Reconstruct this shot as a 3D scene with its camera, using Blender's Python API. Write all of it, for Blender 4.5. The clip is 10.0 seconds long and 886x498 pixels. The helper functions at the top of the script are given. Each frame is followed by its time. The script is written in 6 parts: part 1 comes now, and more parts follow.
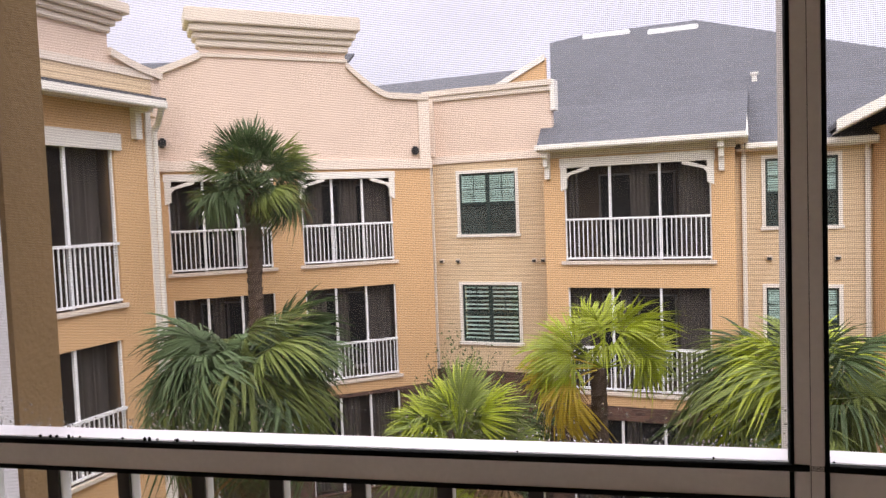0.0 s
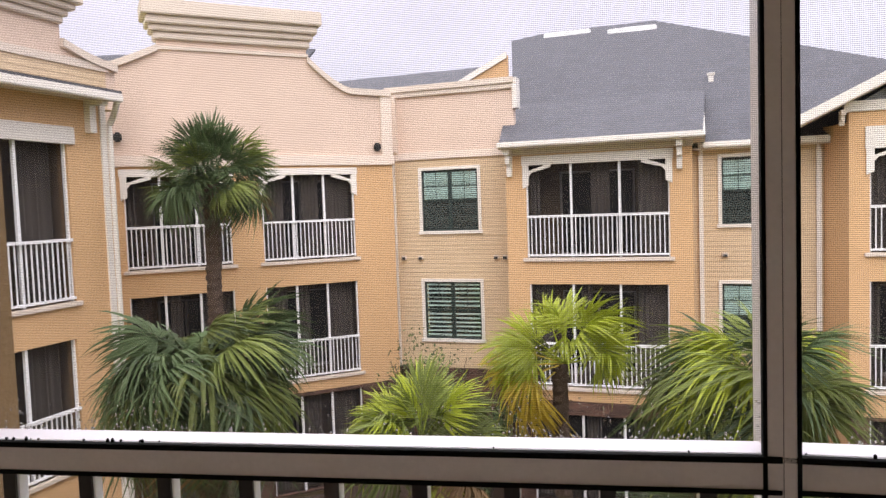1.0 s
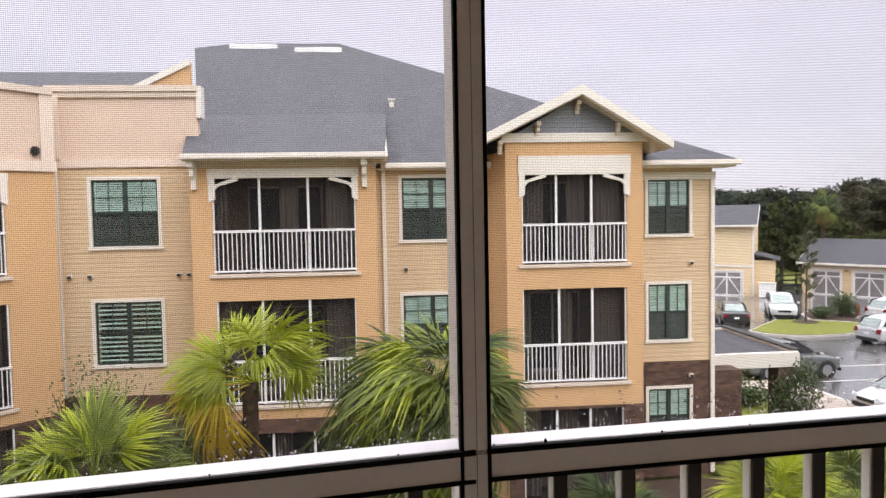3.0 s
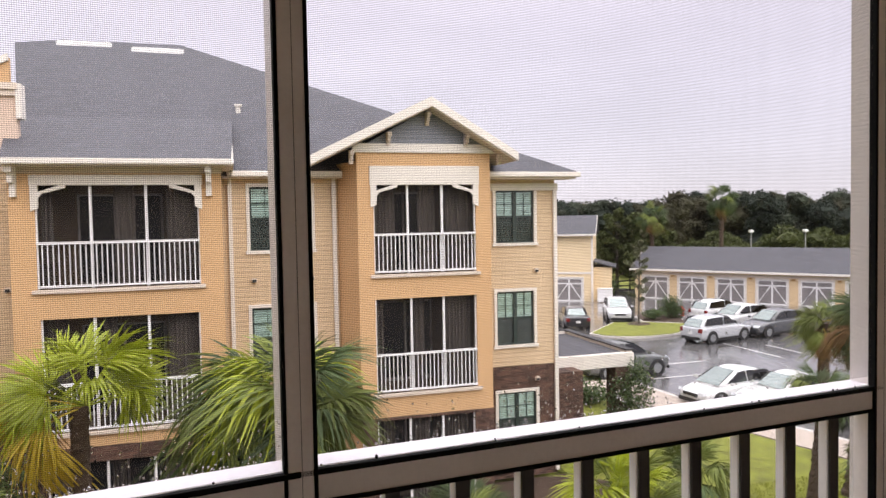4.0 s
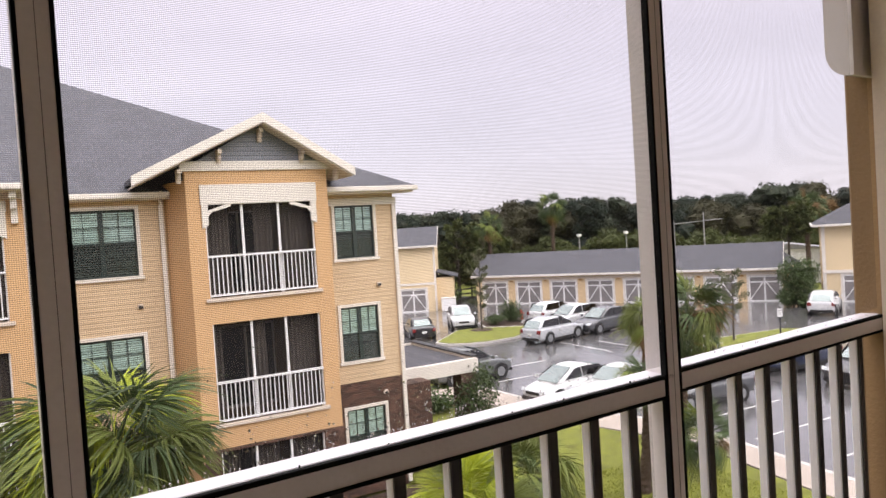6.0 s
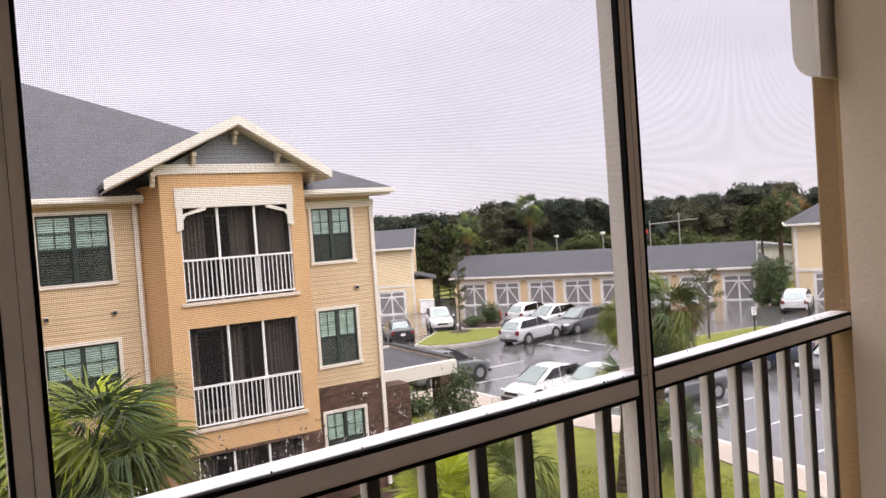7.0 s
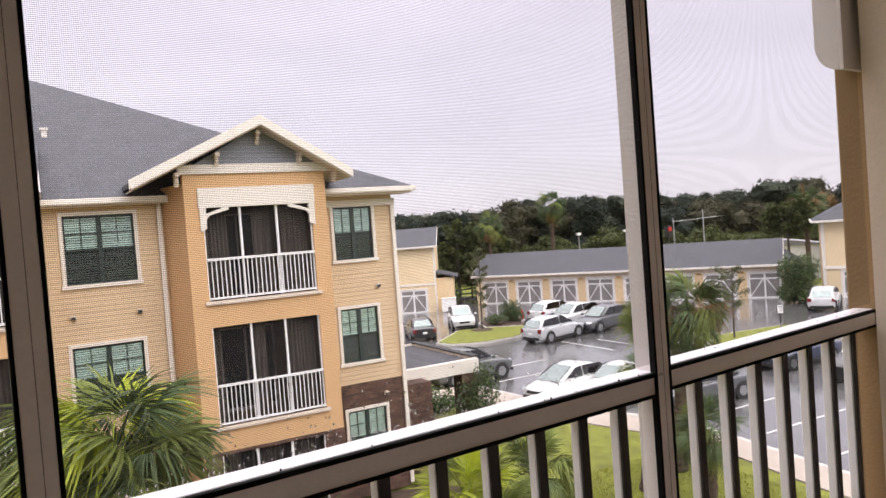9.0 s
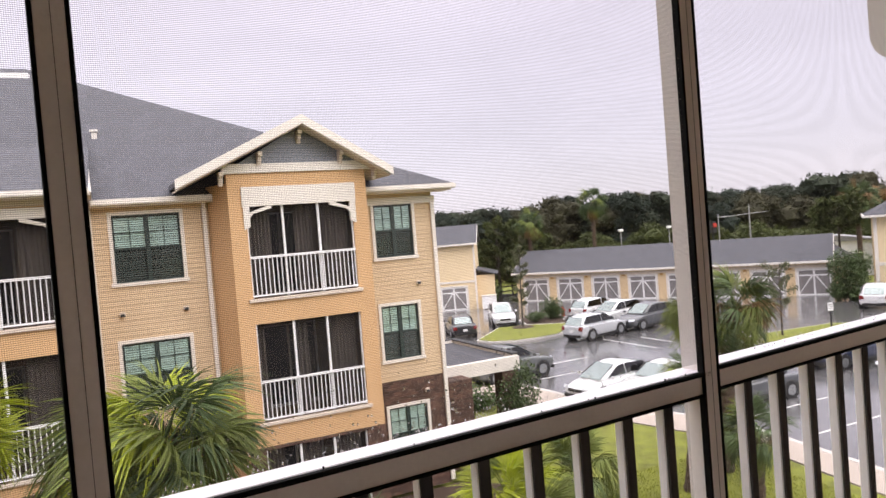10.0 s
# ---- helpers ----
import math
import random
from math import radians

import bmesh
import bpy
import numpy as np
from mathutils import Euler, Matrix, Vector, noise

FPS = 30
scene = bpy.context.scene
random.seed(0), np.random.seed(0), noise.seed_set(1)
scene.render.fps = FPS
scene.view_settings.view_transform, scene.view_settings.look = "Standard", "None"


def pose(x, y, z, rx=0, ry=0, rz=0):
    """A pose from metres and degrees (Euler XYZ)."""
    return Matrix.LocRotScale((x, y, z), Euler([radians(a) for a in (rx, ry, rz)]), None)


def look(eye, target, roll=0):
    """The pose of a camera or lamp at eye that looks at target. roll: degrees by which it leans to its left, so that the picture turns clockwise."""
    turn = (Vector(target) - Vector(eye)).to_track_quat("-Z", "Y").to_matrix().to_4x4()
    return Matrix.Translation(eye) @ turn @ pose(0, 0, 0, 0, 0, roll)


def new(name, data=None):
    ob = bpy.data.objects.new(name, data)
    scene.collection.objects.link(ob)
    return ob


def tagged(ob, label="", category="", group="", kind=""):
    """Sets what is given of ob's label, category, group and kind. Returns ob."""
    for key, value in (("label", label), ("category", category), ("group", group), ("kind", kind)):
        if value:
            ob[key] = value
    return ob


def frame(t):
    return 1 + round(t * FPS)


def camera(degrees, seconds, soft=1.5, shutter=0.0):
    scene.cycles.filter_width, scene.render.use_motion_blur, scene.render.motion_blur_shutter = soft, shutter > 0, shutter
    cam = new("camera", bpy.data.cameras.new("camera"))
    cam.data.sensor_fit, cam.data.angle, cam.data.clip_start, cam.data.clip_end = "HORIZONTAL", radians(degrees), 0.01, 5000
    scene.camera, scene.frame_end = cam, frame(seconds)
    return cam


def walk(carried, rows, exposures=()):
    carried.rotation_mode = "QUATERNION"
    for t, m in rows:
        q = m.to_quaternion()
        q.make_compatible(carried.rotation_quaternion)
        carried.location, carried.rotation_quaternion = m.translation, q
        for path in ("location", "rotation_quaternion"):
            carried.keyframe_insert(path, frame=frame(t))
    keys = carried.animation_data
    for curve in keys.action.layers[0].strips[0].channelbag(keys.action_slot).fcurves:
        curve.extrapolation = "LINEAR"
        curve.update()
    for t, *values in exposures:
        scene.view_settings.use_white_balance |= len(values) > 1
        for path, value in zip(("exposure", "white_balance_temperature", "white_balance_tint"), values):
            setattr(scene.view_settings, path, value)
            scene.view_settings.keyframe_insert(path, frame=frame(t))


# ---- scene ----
cam = camera(62.9, 10.0)
PATH = [
    (0, (3.505, 0.169, 7.494), (2.741, 2.014, 7.387), -2.2),
    (0.5, (3.488, 0.165, 7.491), (2.744, 2.018, 7.376), -2.1),
    (1, (3.481, 0.176, 7.49), (2.816, 2.058, 7.371), -2.0),
    (1.5, (3.415, 0.154, 7.503), (2.905, 2.084, 7.384), -1.8),
    (2, (3.401, 0.127, 7.509), (3.102, 2.102, 7.393), -1.6),
    (2.5, (3.423, 0.14, 7.499), (3.361, 2.136, 7.391), -1.3),
    (3, (3.446, 0.139, 7.501), (3.618, 2.129, 7.401), -1.05),
    (3.2, (3.452, 0.141, 7.5), (3.71, 2.123, 7.404), -1.0),
    (4.5, (3.522, 0.205, 7.488), (4.242, 2.069, 7.416), -1.4),
    (5, (3.543, 0.201, 7.487), (4.375, 2.019, 7.42), -2.1),
    (5.5, (3.56, 0.192, 7.489), (4.471, 1.972, 7.428), -3.0),
    (7, (3.582, 0.185, 7.489), (4.599, 1.906, 7.433), -4.05),
    (7.5, (3.582, 0.183, 7.488), (4.606, 1.9, 7.431), -4.1),
    (8, (3.589, 0.181, 7.487), (4.605, 1.902, 7.43), -4.15),
    (8.5, (3.597, 0.181, 7.486), (4.594, 1.913, 7.429), -4.15),
    (9, (3.603, 0.183, 7.485), (4.568, 1.935, 7.429), -4.3),
    (9.5, (3.608, 0.189, 7.484), (4.529, 1.963, 7.429), -4.5),
    (10, (3.606, 0.194, 7.485), (4.472, 1.996, 7.43), -4.6),
]
walk(cam, [(t, look(e, g, r)) for t, e, g, r in PATH], [(0, 0.26, 6400, 15), (1.5, 0.21, 6400, 14), (3.0, 0.10, 6450, 12), (4.5, 0.12, 6600, 15), (10, 0.13, 6600, 15)])

# ---- world and light ----
world = bpy.data.worlds.new("overcast_sky")
scene.world = world
world.use_nodes = True
wn, wl = world.node_tree.nodes, world.node_tree.links
wn.clear()
w_out = wn.new("ShaderNodeOutputWorld")
w_bg = wn.new("ShaderNodeBackground")
w_sky = wn.new("ShaderNodeTexSky")
w_sky.sky_type = "NISHITA"
w_sky.sun_disc = False
w_sky.sun_elevation = radians(50)
w_sky.sun_rotation = radians(200)
w_co = wn.new("ShaderNodeTexCoord")
w_sep = wn.new("ShaderNodeSeparateXYZ")
w_map = wn.new("ShaderNodeMapRange")
w_map.inputs[1].default_value, w_map.inputs[2].default_value = 0.0, 0.9
w_ramp = wn.new("ShaderNodeValToRGB")
w_ramp.color_ramp.elements[0].color = (0.90, 0.86, 0.95, 1)
w_ramp.color_ramp.elements[1].color = (4.4, 4.3, 4.3, 1)
w_ramp.color_ramp.elements[1].position = 1.0
w_mid = w_ramp.color_ramp.elements.new(0.4)
w_mid.color = (1.02, 0.95, 1.07, 1)
w_high = w_ramp.color_ramp.elements.new(0.65)
w_high.color = (2.5, 2.42, 2.5, 1)
w_noise = wn.new("ShaderNodeTexNoise")
w_noise.inputs["Scale"].default_value = 2.6
w_noise.inputs["Detail"].default_value = 5
w_stretch = wn.new("ShaderNodeMapping")
w_stretch.inputs["Scale"].default_value = (1, 1, 3.2)
w_nmap = wn.new("ShaderNodeMapRange")
w_nmap.inputs[1].default_value, w_nmap.inputs[2].default_value = 0.3, 0.72
w_nmap.inputs[3].default_value, w_nmap.inputs[4].default_value = 0.90, 1.06
w_mul = wn.new("ShaderNodeVectorMath")
w_mul.operation = "SCALE"
w_mix = wn.new("ShaderNodeMixRGB")
w_mix.inputs[0].default_value = 0.02
wl.new(w_co.outputs["Generated"], w_sep.inputs[0])
wl.new(w_sep.outputs[2], w_map.inputs[0])
wl.new(w_map.outputs[0], w_ramp.inputs[0])
wl.new(w_co.outputs["Generated"], w_stretch.inputs[0])
wl.new(w_stretch.outputs[0], w_noise.inputs["Vector"])
wl.new(w_noise.outputs[0], w_nmap.inputs[0])
wl.new(w_ramp.outputs[0], w_mul.inputs[0])
wl.new(w_nmap.outputs[0], w_mul.inputs["Scale"])
wl.new(w_mul.outputs[0], w_mix.inputs[1])
wl.new(w_sky.outputs[0], w_mix.inputs[2])
wl.new(w_mix.outputs[0], w_bg.inputs[0])
w_bg.inputs[1].default_value = 1.0
wl.new(w_bg.outputs[0], w_out.inputs[0])

sun = new("sun", bpy.data.lights.new("sun", "SUN"))
sun.data.energy = 1.5
sun.data.angle = radians(40)
sun.data.color = (1.0, 0.95, 0.88)
sun.matrix_world = look((22, -30, 34), (0, 18, 4))

# ---- materials ----
def mat(name, base, rough=0.7, vary=0.12, scale=6.0, fine=60.0, bump=0.15, metal=0.0, per_object=0.0, island=0.0, trans=0.0, spec=0.5):
    """Principled surface with stains at one scale and grain at another."""
    m = bpy.data.materials.new(name)
    m.use_nodes = True
    n, l = m.node_tree.nodes, m.node_tree.links
    b = n["Principled BSDF"]
    geo = n.new("ShaderNodeNewGeometry")
    n1 = n.new("ShaderNodeTexNoise")
    n1.inputs["Scale"].default_value, n1.inputs["Detail"].default_value = scale, 4
    n2 = n.new("ShaderNodeTexNoise")
    n2.inputs["Scale"].default_value, n2.inputs["Detail"].default_value = fine, 3
    l.new(geo.outputs["Position"], n1.inputs["Vector"])
    l.new(geo.outputs["Position"], n2.inputs["Vector"])
    add = n.new("ShaderNodeMath")
    add.operation = "ADD"
    l.new(n1.outputs[0], add.inputs[0])
    l.new(n2.outputs[0], add.inputs[1])
    mr = n.new("ShaderNodeMapRange")
    mr.inputs[1].default_value, mr.inputs[2].default_value = 0.55, 1.45
    mr.inputs[3].default_value, mr.inputs[4].default_value = 1 - vary, 1 + vary
    l.new(add.outputs[0], mr.inputs[0])
    last = mr.outputs[0]
    for amount, source in ((per_object, "object"), (island, "island")):
        if amount:
            if source == "object":
                rnd = n.new("ShaderNodeObjectInfo").outputs["Random"]
            else:
                rnd = geo.outputs["Random Per Island"]
            r = n.new("ShaderNodeMapRange")
            r.inputs[3].default_value, r.inputs[4].default_value = 1 - amount, 1 + amount
            l.new(rnd, r.inputs[0])
            mm = n.new("ShaderNodeMath")
            mm.operation = "MULTIPLY"
            l.new(last, mm.inputs[0])
            l.new(r.outputs[0], mm.inputs[1])
            last = mm.outputs[0]
    sc = n.new("ShaderNodeVectorMath")
    sc.operation = "SCALE"
    sc.inputs[0].default_value = base
    l.new(last, sc.inputs["Scale"])
    l.new(sc.outputs[0], b.inputs["Base Color"])
    b.inputs["Roughness"].default_value = rough
    b.inputs["Metallic"].default_value = metal
    b.inputs["Specular IOR Level"].default_value = spec
    if bump:
        bp = n.new("ShaderNodeBump")
        bp.inputs["Strength"].default_value, bp.inputs["Distance"].default_value = bump, 0.01
        l.new(n2.outputs[0], bp.inputs["Height"])
        l.new(bp.outputs[0], b.inputs["Normal"])
    if trans:
        t = n.new("ShaderNodeBsdfTranslucent")
        l.new(sc.outputs[0], t.inputs[0])
        mx = n.new("ShaderNodeMixShader")
        mx.inputs[0].default_value = trans
        l.new(b.outputs[0], mx.inputs[1])
        l.new(t.outputs[0], mx.inputs[2])
        l.new(mx.outputs[0], n["Material Output"].inputs[0])
    return m


def coursed(name, base, course, depth, gap=0.12, dark=0.75, rough=0.7, vary=0.1, stagger=0.0, piece=0.4, joint=(0.3, 0.28, 0.26), strength=0.6, spread=0.16):
    """Lap siding, shingles or brick: courses along z (or the slope) with their relief; stagger > 0 adds upright joints."""
    m = mat(name, base, rough, vary, 1.3, 45.0, 0.0)
    n, l = m.node_tree.nodes, m.node_tree.links
    b = n["Principled BSDF"]
    co = n.new("ShaderNodeTexCoord")
    sep = n.new("ShaderNodeSeparateXYZ")
    l.new(co.outputs["Object"], sep.inputs[0])
    div = n.new("ShaderNodeMath")
    div.operation = "DIVIDE"
    div.inputs[1].default_value = course
    l.new(sep.outputs[2], div.inputs[0])
    fr = n.new("ShaderNodeMath")
    fr.operation = "FRACT"
    l.new(div.outputs[0], fr.inputs[0])
    lt = n.new("ShaderNodeMapRange")
    lt.interpolation_type = "SMOOTHSTEP"
    lt.inputs[1].default_value, lt.inputs[2].default_value = 0.0, gap
    l.new(fr.outputs[0], lt.inputs[0])
    line = lt.outputs[0]
    src = b.inputs["Base Color"].links[0].from_socket
    if stagger:
        fl = n.new("ShaderNodeMath")
        fl.operation = "FLOOR"
        l.new(div.outputs[0], fl.inputs[0])
        off = n.new("ShaderNodeMath")
        off.operation = "MULTIPLY_ADD"
        off.inputs[1].default_value = stagger * piece
        l.new(fl.outputs[0], off.inputs[0])
        l.new(sep.outputs[0], off.inputs[2])
        dv = n.new("ShaderNodeMath")
        dv.operation = "DIVIDE"
        dv.inputs[1].default_value = piece
        l.new(off.outputs[0], dv.inputs[0])
        f2 = n.new("ShaderNodeMath")
        f2.operation = "FRACT"
        l.new(dv.outputs[0], f2.inputs[0])
        l2 = n.new("ShaderNodeMapRange")
        l2.inputs[1].default_value, l2.inputs[2].default_value = 0.0, gap * course / piece
        l.new(f2.outputs[0], l2.inputs[0])
        mn = n.new("ShaderNodeMath")
        mn.operation = "MINIMUM"
        l.new(line, mn.inputs[0])
        l.new(l2.outputs[0], mn.inputs[1])
        line = mn.outputs[0]
        cell = n.new("ShaderNodeCombineXYZ")
        fx = n.new("ShaderNodeMath")
        fx.operation = "FLOOR"
        l.new(dv.outputs[0], fx.inputs[0])
        l.new(fx.outputs[0], cell.inputs[0])
        l.new(fl.outputs[0], cell.inputs[1])
        wnse = n.new("ShaderNodeTexWhiteNoise")
        l.new(cell.outputs[0], wnse.inputs[0])
        vr = n.new("ShaderNodeMapRange")
        vr.inputs[3].default_value, vr.inputs[4].default_value = 1 - spread, 1 + spread
        l.new(wnse.outputs[0], vr.inputs[0])
        vs = n.new("ShaderNodeVectorMath")
        vs.operation = "SCALE"
        l.new(src, vs.inputs[0])
        l.new(vr.outputs[0], vs.inputs["Scale"])
        src = vs.outputs[0]
    mix = n.new("ShaderNodeMixRGB")
    mix.inputs[1].default_value = tuple(c * dark for c in joint) + (1,) if stagger else tuple(c * dark for c in base) + (1,)
    l.new(line, mix.inputs[0])
    l.new(src, mix.inputs[2])
    l.new(mix.outputs[0], b.inputs["Base Color"])
    hm = n.new("ShaderNodeMath")
    hm.operation = "SUBTRACT"
    l.new(line, hm.inputs[0])
    if not stagger:
        l.new(fr.outputs[0], hm.inputs[1])
    else:
        hm.inputs[1].default_value = 0
    bp = n.new("ShaderNodeBump")
    bp.inputs["Strength"].default_value, bp.inputs["Distance"].default_value = strength, depth
    l.new(hm.outputs[0], bp.inputs["Height"])
    l.new(bp.outputs[0], b.inputs["Normal"])
    return m


M_STUCCO = mat("tan_stucco", (0.605, 0.383, 0.20), 0.85, 0.07, 0.9, 90, 0.25)
M_PEACH = mat("peach_stucco", (0.66, 0.515, 0.42), 0.85, 0.06, 0.8, 90, 0.25)
M_SIDING = coursed("tan_lap_siding", (0.61, 0.462, 0.30), 0.125, 0.012, 0.14, 0.72)
M_CREAM = mat("cream_siding", (0.75, 0.565, 0.38), 0.75, 0.06, 0.8, 60, 0.1)
M_SLATE = coursed("blue_grey_lap_siding", (0.20, 0.215, 0.25), 0.11, 0.012, 0.14, 0.7)
M_GARAGE = mat("cream_garage_stucco", (0.74, 0.59, 0.38), 0.8, 0.08, 0.8, 60, 0.15)
M_PIER = mat("golden_pier_stucco", (0.67, 0.50, 0.30), 0.8, 0.08, 0.8, 60, 0.15)
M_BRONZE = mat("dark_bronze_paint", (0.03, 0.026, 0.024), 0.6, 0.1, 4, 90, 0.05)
M_TRIM = mat("white_trim_paint", (0.74, 0.70, 0.645), 0.5, 0.05, 1.5, 70, 0.05)
M_PEACHTRIM = mat("pale_peach_trim", (0.71, 0.60, 0.51), 0.7, 0.05, 1.5, 70, 0.05)
M_CORNICE = mat("cream_cornice", (0.65, 0.56, 0.475), 0.6, 0.07, 1.5, 70, 0.1)
M_RAIL = mat("white_rail_paint", (0.82, 0.82, 0.84), 0.4, 0.04, 3, 90, 0.03)
M_ROOF = coursed("grey_shingles", (0.067, 0.068, 0.081), 0.145, 0.016, 0.2, 0.35, 0.8, 0.12, 0.5, 0.32, (0.16, 0.16, 0.18))
M_BRICK = coursed("dark_brown_brick", (0.092, 0.048, 0.034), 0.075, 0.010, 0.16, 1.0, 0.8, 0.3, 0.5, 0.215, (0.15, 0.115, 0.09), spread=0.5)
M_FRAME = mat("dark_green_window_frame", (0.022, 0.038, 0.036), 0.4, 0.1, 4, 80, 0.02)
M_BLIND = mat("white_blind_slats", (0.74, 0.80, 0.78), 0.6, 0.05, 3, 60, 0.0)
# near-black colour that stands in for unlit depth
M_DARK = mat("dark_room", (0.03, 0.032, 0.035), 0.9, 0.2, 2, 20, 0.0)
# darker than the facade's tan: recess shade is put into the colour
M_INNER = mat("shaded_tan_recess", (0.36, 0.26, 0.17), 0.85, 0.08, 1.2, 60, 0.1)
M_CURTAIN = mat("grey_vertical_blind", (0.30, 0.26, 0.23), 0.8, 0.12, 3, 40, 0.05)
M_CONC = mat("pale_concrete", (0.38, 0.325, 0.28), 0.75, 0.12, 1.1, 60, 0.3)
M_KERB = mat("kerb_concrete", (0.48, 0.46, 0.43), 0.7, 0.12, 1.5, 50, 0.2)
M_LINE = mat("white_road_paint", (0.52, 0.52, 0.51), 0.5, 0.15, 5, 60, 0.1)
M_GRASS = mat("mown_grass", (0.15, 0.165, 0.018), 0.9, 0.75, 2.2, 38, 1.0)
M_BLADE = mat("grass_blades", (0.23, 0.25, 0.028), 0.7, 0.25, 1.5, 30, 0.0, island=0.35, trans=0.5)
M_MULCH = mat("brown_mulch", (0.055, 0.034, 0.022), 0.95, 0.3, 5, 60, 0.8)
M_LEAF = mat("palm_green", (0.088, 0.128, 0.054), 0.5, 0.2, 3, 30, 0.0, per_object=0.4, trans=0.28, spec=0.25)
M_LEAF_OLIVE = mat("palm_olive", (0.155, 0.19, 0.045), 0.5, 0.2, 3, 30, 0.0, per_object=0.4, trans=0.28, spec=0.25)
M_LEAF_LIME = mat("palm_yellow_green", (0.34, 0.40, 0.024), 0.40, 0.2, 3, 30, 0.0, per_object=0.3, trans=0.35)
M_LEAF_GOLD = mat("palm_yellow", (0.50, 0.37, 0.035), 0.55, 0.2, 3, 30, 0.0, per_object=0.2, trans=0.3)
M_LEAF_DRY = mat("palm_dry_brown", (0.20, 0.115, 0.045), 0.8, 0.25, 4, 30, 0.0, per_object=0.3, trans=0.15)
M_BARK = mat("palm_bark", (0.07, 0.046, 0.032), 0.95, 0.35, 7, 40, 1.0)
M_BARK2 = mat("tree_bark", (0.075, 0.062, 0.050), 0.95, 0.3, 6, 40, 0.8)
M_BUSH = mat("shrub_leaves", (0.06, 0.095, 0.028), 0.6, 0.2, 2, 20, 0.0, island=0.5, trans=0.25)
M_WOODS = mat("far_woods_leaves", (0.034, 0.044, 0.027), 0.95, 0.45, 0.14, 0.6, 0.0, island=0.3, trans=0.3)
M_WOODS_BROWN = mat("far_woods_olive_leaves", (0.052, 0.050, 0.026), 0.95, 0.4, 0.14, 0.6, 0.0, island=0.3, trans=0.3)
M_WOODS_DEEP = mat("far_woods_deep_leaves", (0.022, 0.032, 0.022), 0.95, 0.4, 0.14, 0.6, 0.0, island=0.3, trans=0.3)
M_WOODS_LIGHT = mat("near_woods_leaves", (0.062, 0.076, 0.022), 0.9, 0.35, 0.2, 0.8, 0.0, island=0.3, trans=0.35)
M_YOUNG = mat("young_tree_leaves", (0.10, 0.11, 0.05), 0.6, 0.2, 2, 20, 0.0, island=0.4, trans=0.3)
M_PICKET = mat("pale_picket_paint", (0.88, 0.87, 0.88), 0.4, 0.05, 3, 120, 0.04)
M_TAUPE = mat("taupe_frame_paint", (0.80, 0.76, 0.74), 0.4, 0.06, 2.5, 120, 0.05)
M_GASKET = mat("black_screen_gasket", (0.006, 0.006, 0.006), 0.85, 0.2, 20, 200, 0.2, spec=0.15)
M_WETSILL = mat("wet_white_sill", (0.86, 0.83, 0.88), 0.25, 0.05, 8, 90, 0.05)
# tan stucco darkened: the shade on the balcony columns is in this colour
M_OWN_SHADED = mat("porch_shaded_tan_stucco", (0.27, 0.172, 0.082), 0.9, 0.07, 1.5, 90, 0.3)
M_PORCH = mat("porch_inner_wall", (0.70, 0.60, 0.48), 0.9, 0.06, 1.5, 90, 0.15)
M_FLOOR = mat("porch_floor_concrete", (0.50, 0.48, 0.45), 0.8, 0.12, 2, 60, 0.2)
M_BLACK = mat("black_plastic", (0.012, 0.012, 0.013), 0.5, 0.1, 10, 60, 0.0)
M_TYRE = mat("tyre_rubber", (0.014, 0.014, 0.015), 0.8, 0.15, 10, 60, 0.1)
M_RIM = mat("alloy_rim", (0.30, 0.31, 0.32), 0.35, 0.05, 10, 60, 0.0, metal=0.7)
M_LAMP = mat("clear_headlamp", (0.65, 0.68, 0.72), 0.15, 0.05, 10, 60, 0.0)
M_TAIL = mat("red_tail_lamp", (0.16, 0.010, 0.012), 0.25, 0.05, 10, 60, 0.0)
M_METAL = mat("galvanised_metal", (0.35, 0.35, 0.36), 0.45, 0.08, 5, 60, 0.0, metal=0.5)
M_FENCE = mat("black_fence_paint", (0.02, 0.02, 0.022), 0.6, 0.1, 5, 60, 0.0)
M_RED = mat("red_hydrant_paint", (0.45, 0.03, 0.02), 0.45, 0.1, 8, 60, 0.0)
M_DOORP = mat("grey_garage_panel", (0.22, 0.205, 0.205), 0.6, 0.08, 3, 60, 0.05)
M_COPPER = mat("amber_wall_lamp", (0.35, 0.19, 0.04), 0.5, 0.1, 8, 60, 0.0)
M_WHITEP = mat("white_panel", (0.8, 0.8, 0.8), 0.5, 0.05, 4, 60, 0.0)


def glass(name, tint, rough=0.03, ior=1.5, sheen=(1, 1, 1)):
    m = bpy.data.materials.new(name)
    m.use_nodes = True
    n, l = m.node_tree.nodes, m.node_tree.links
    n.remove(n["Principled BSDF"])
    tr = n.new("ShaderNodeBsdfTransparent")
    tr.inputs[0].default_value = (*tint, 1)
    gl = n.new("ShaderNodeBsdfGlossy")
    gl.inputs[0].default_value = (*sheen, 1)
    gl.inputs[1].default_value = rough
    fr = n.new("ShaderNodeFresnel")
    fr.inputs[0].default_value = ior
    mx = n.new("ShaderNodeMixShader")
    l.new(fr.outputs[0], mx.inputs[0])
    l.new(tr.outputs[0], mx.inputs[1])
    l.new(gl.outputs[0], mx.inputs[2])
    l.new(mx.outputs[0], n["Material Output"].inputs[0])
    return m


M_GLASS = glass("window_glass", (0.84, 0.92, 0.90))
M_CARGLASS = glass("windscreen_glass", (0.16, 0.22, 0.21), 0.03, 3.4, (0.80, 0.91, 0.90))
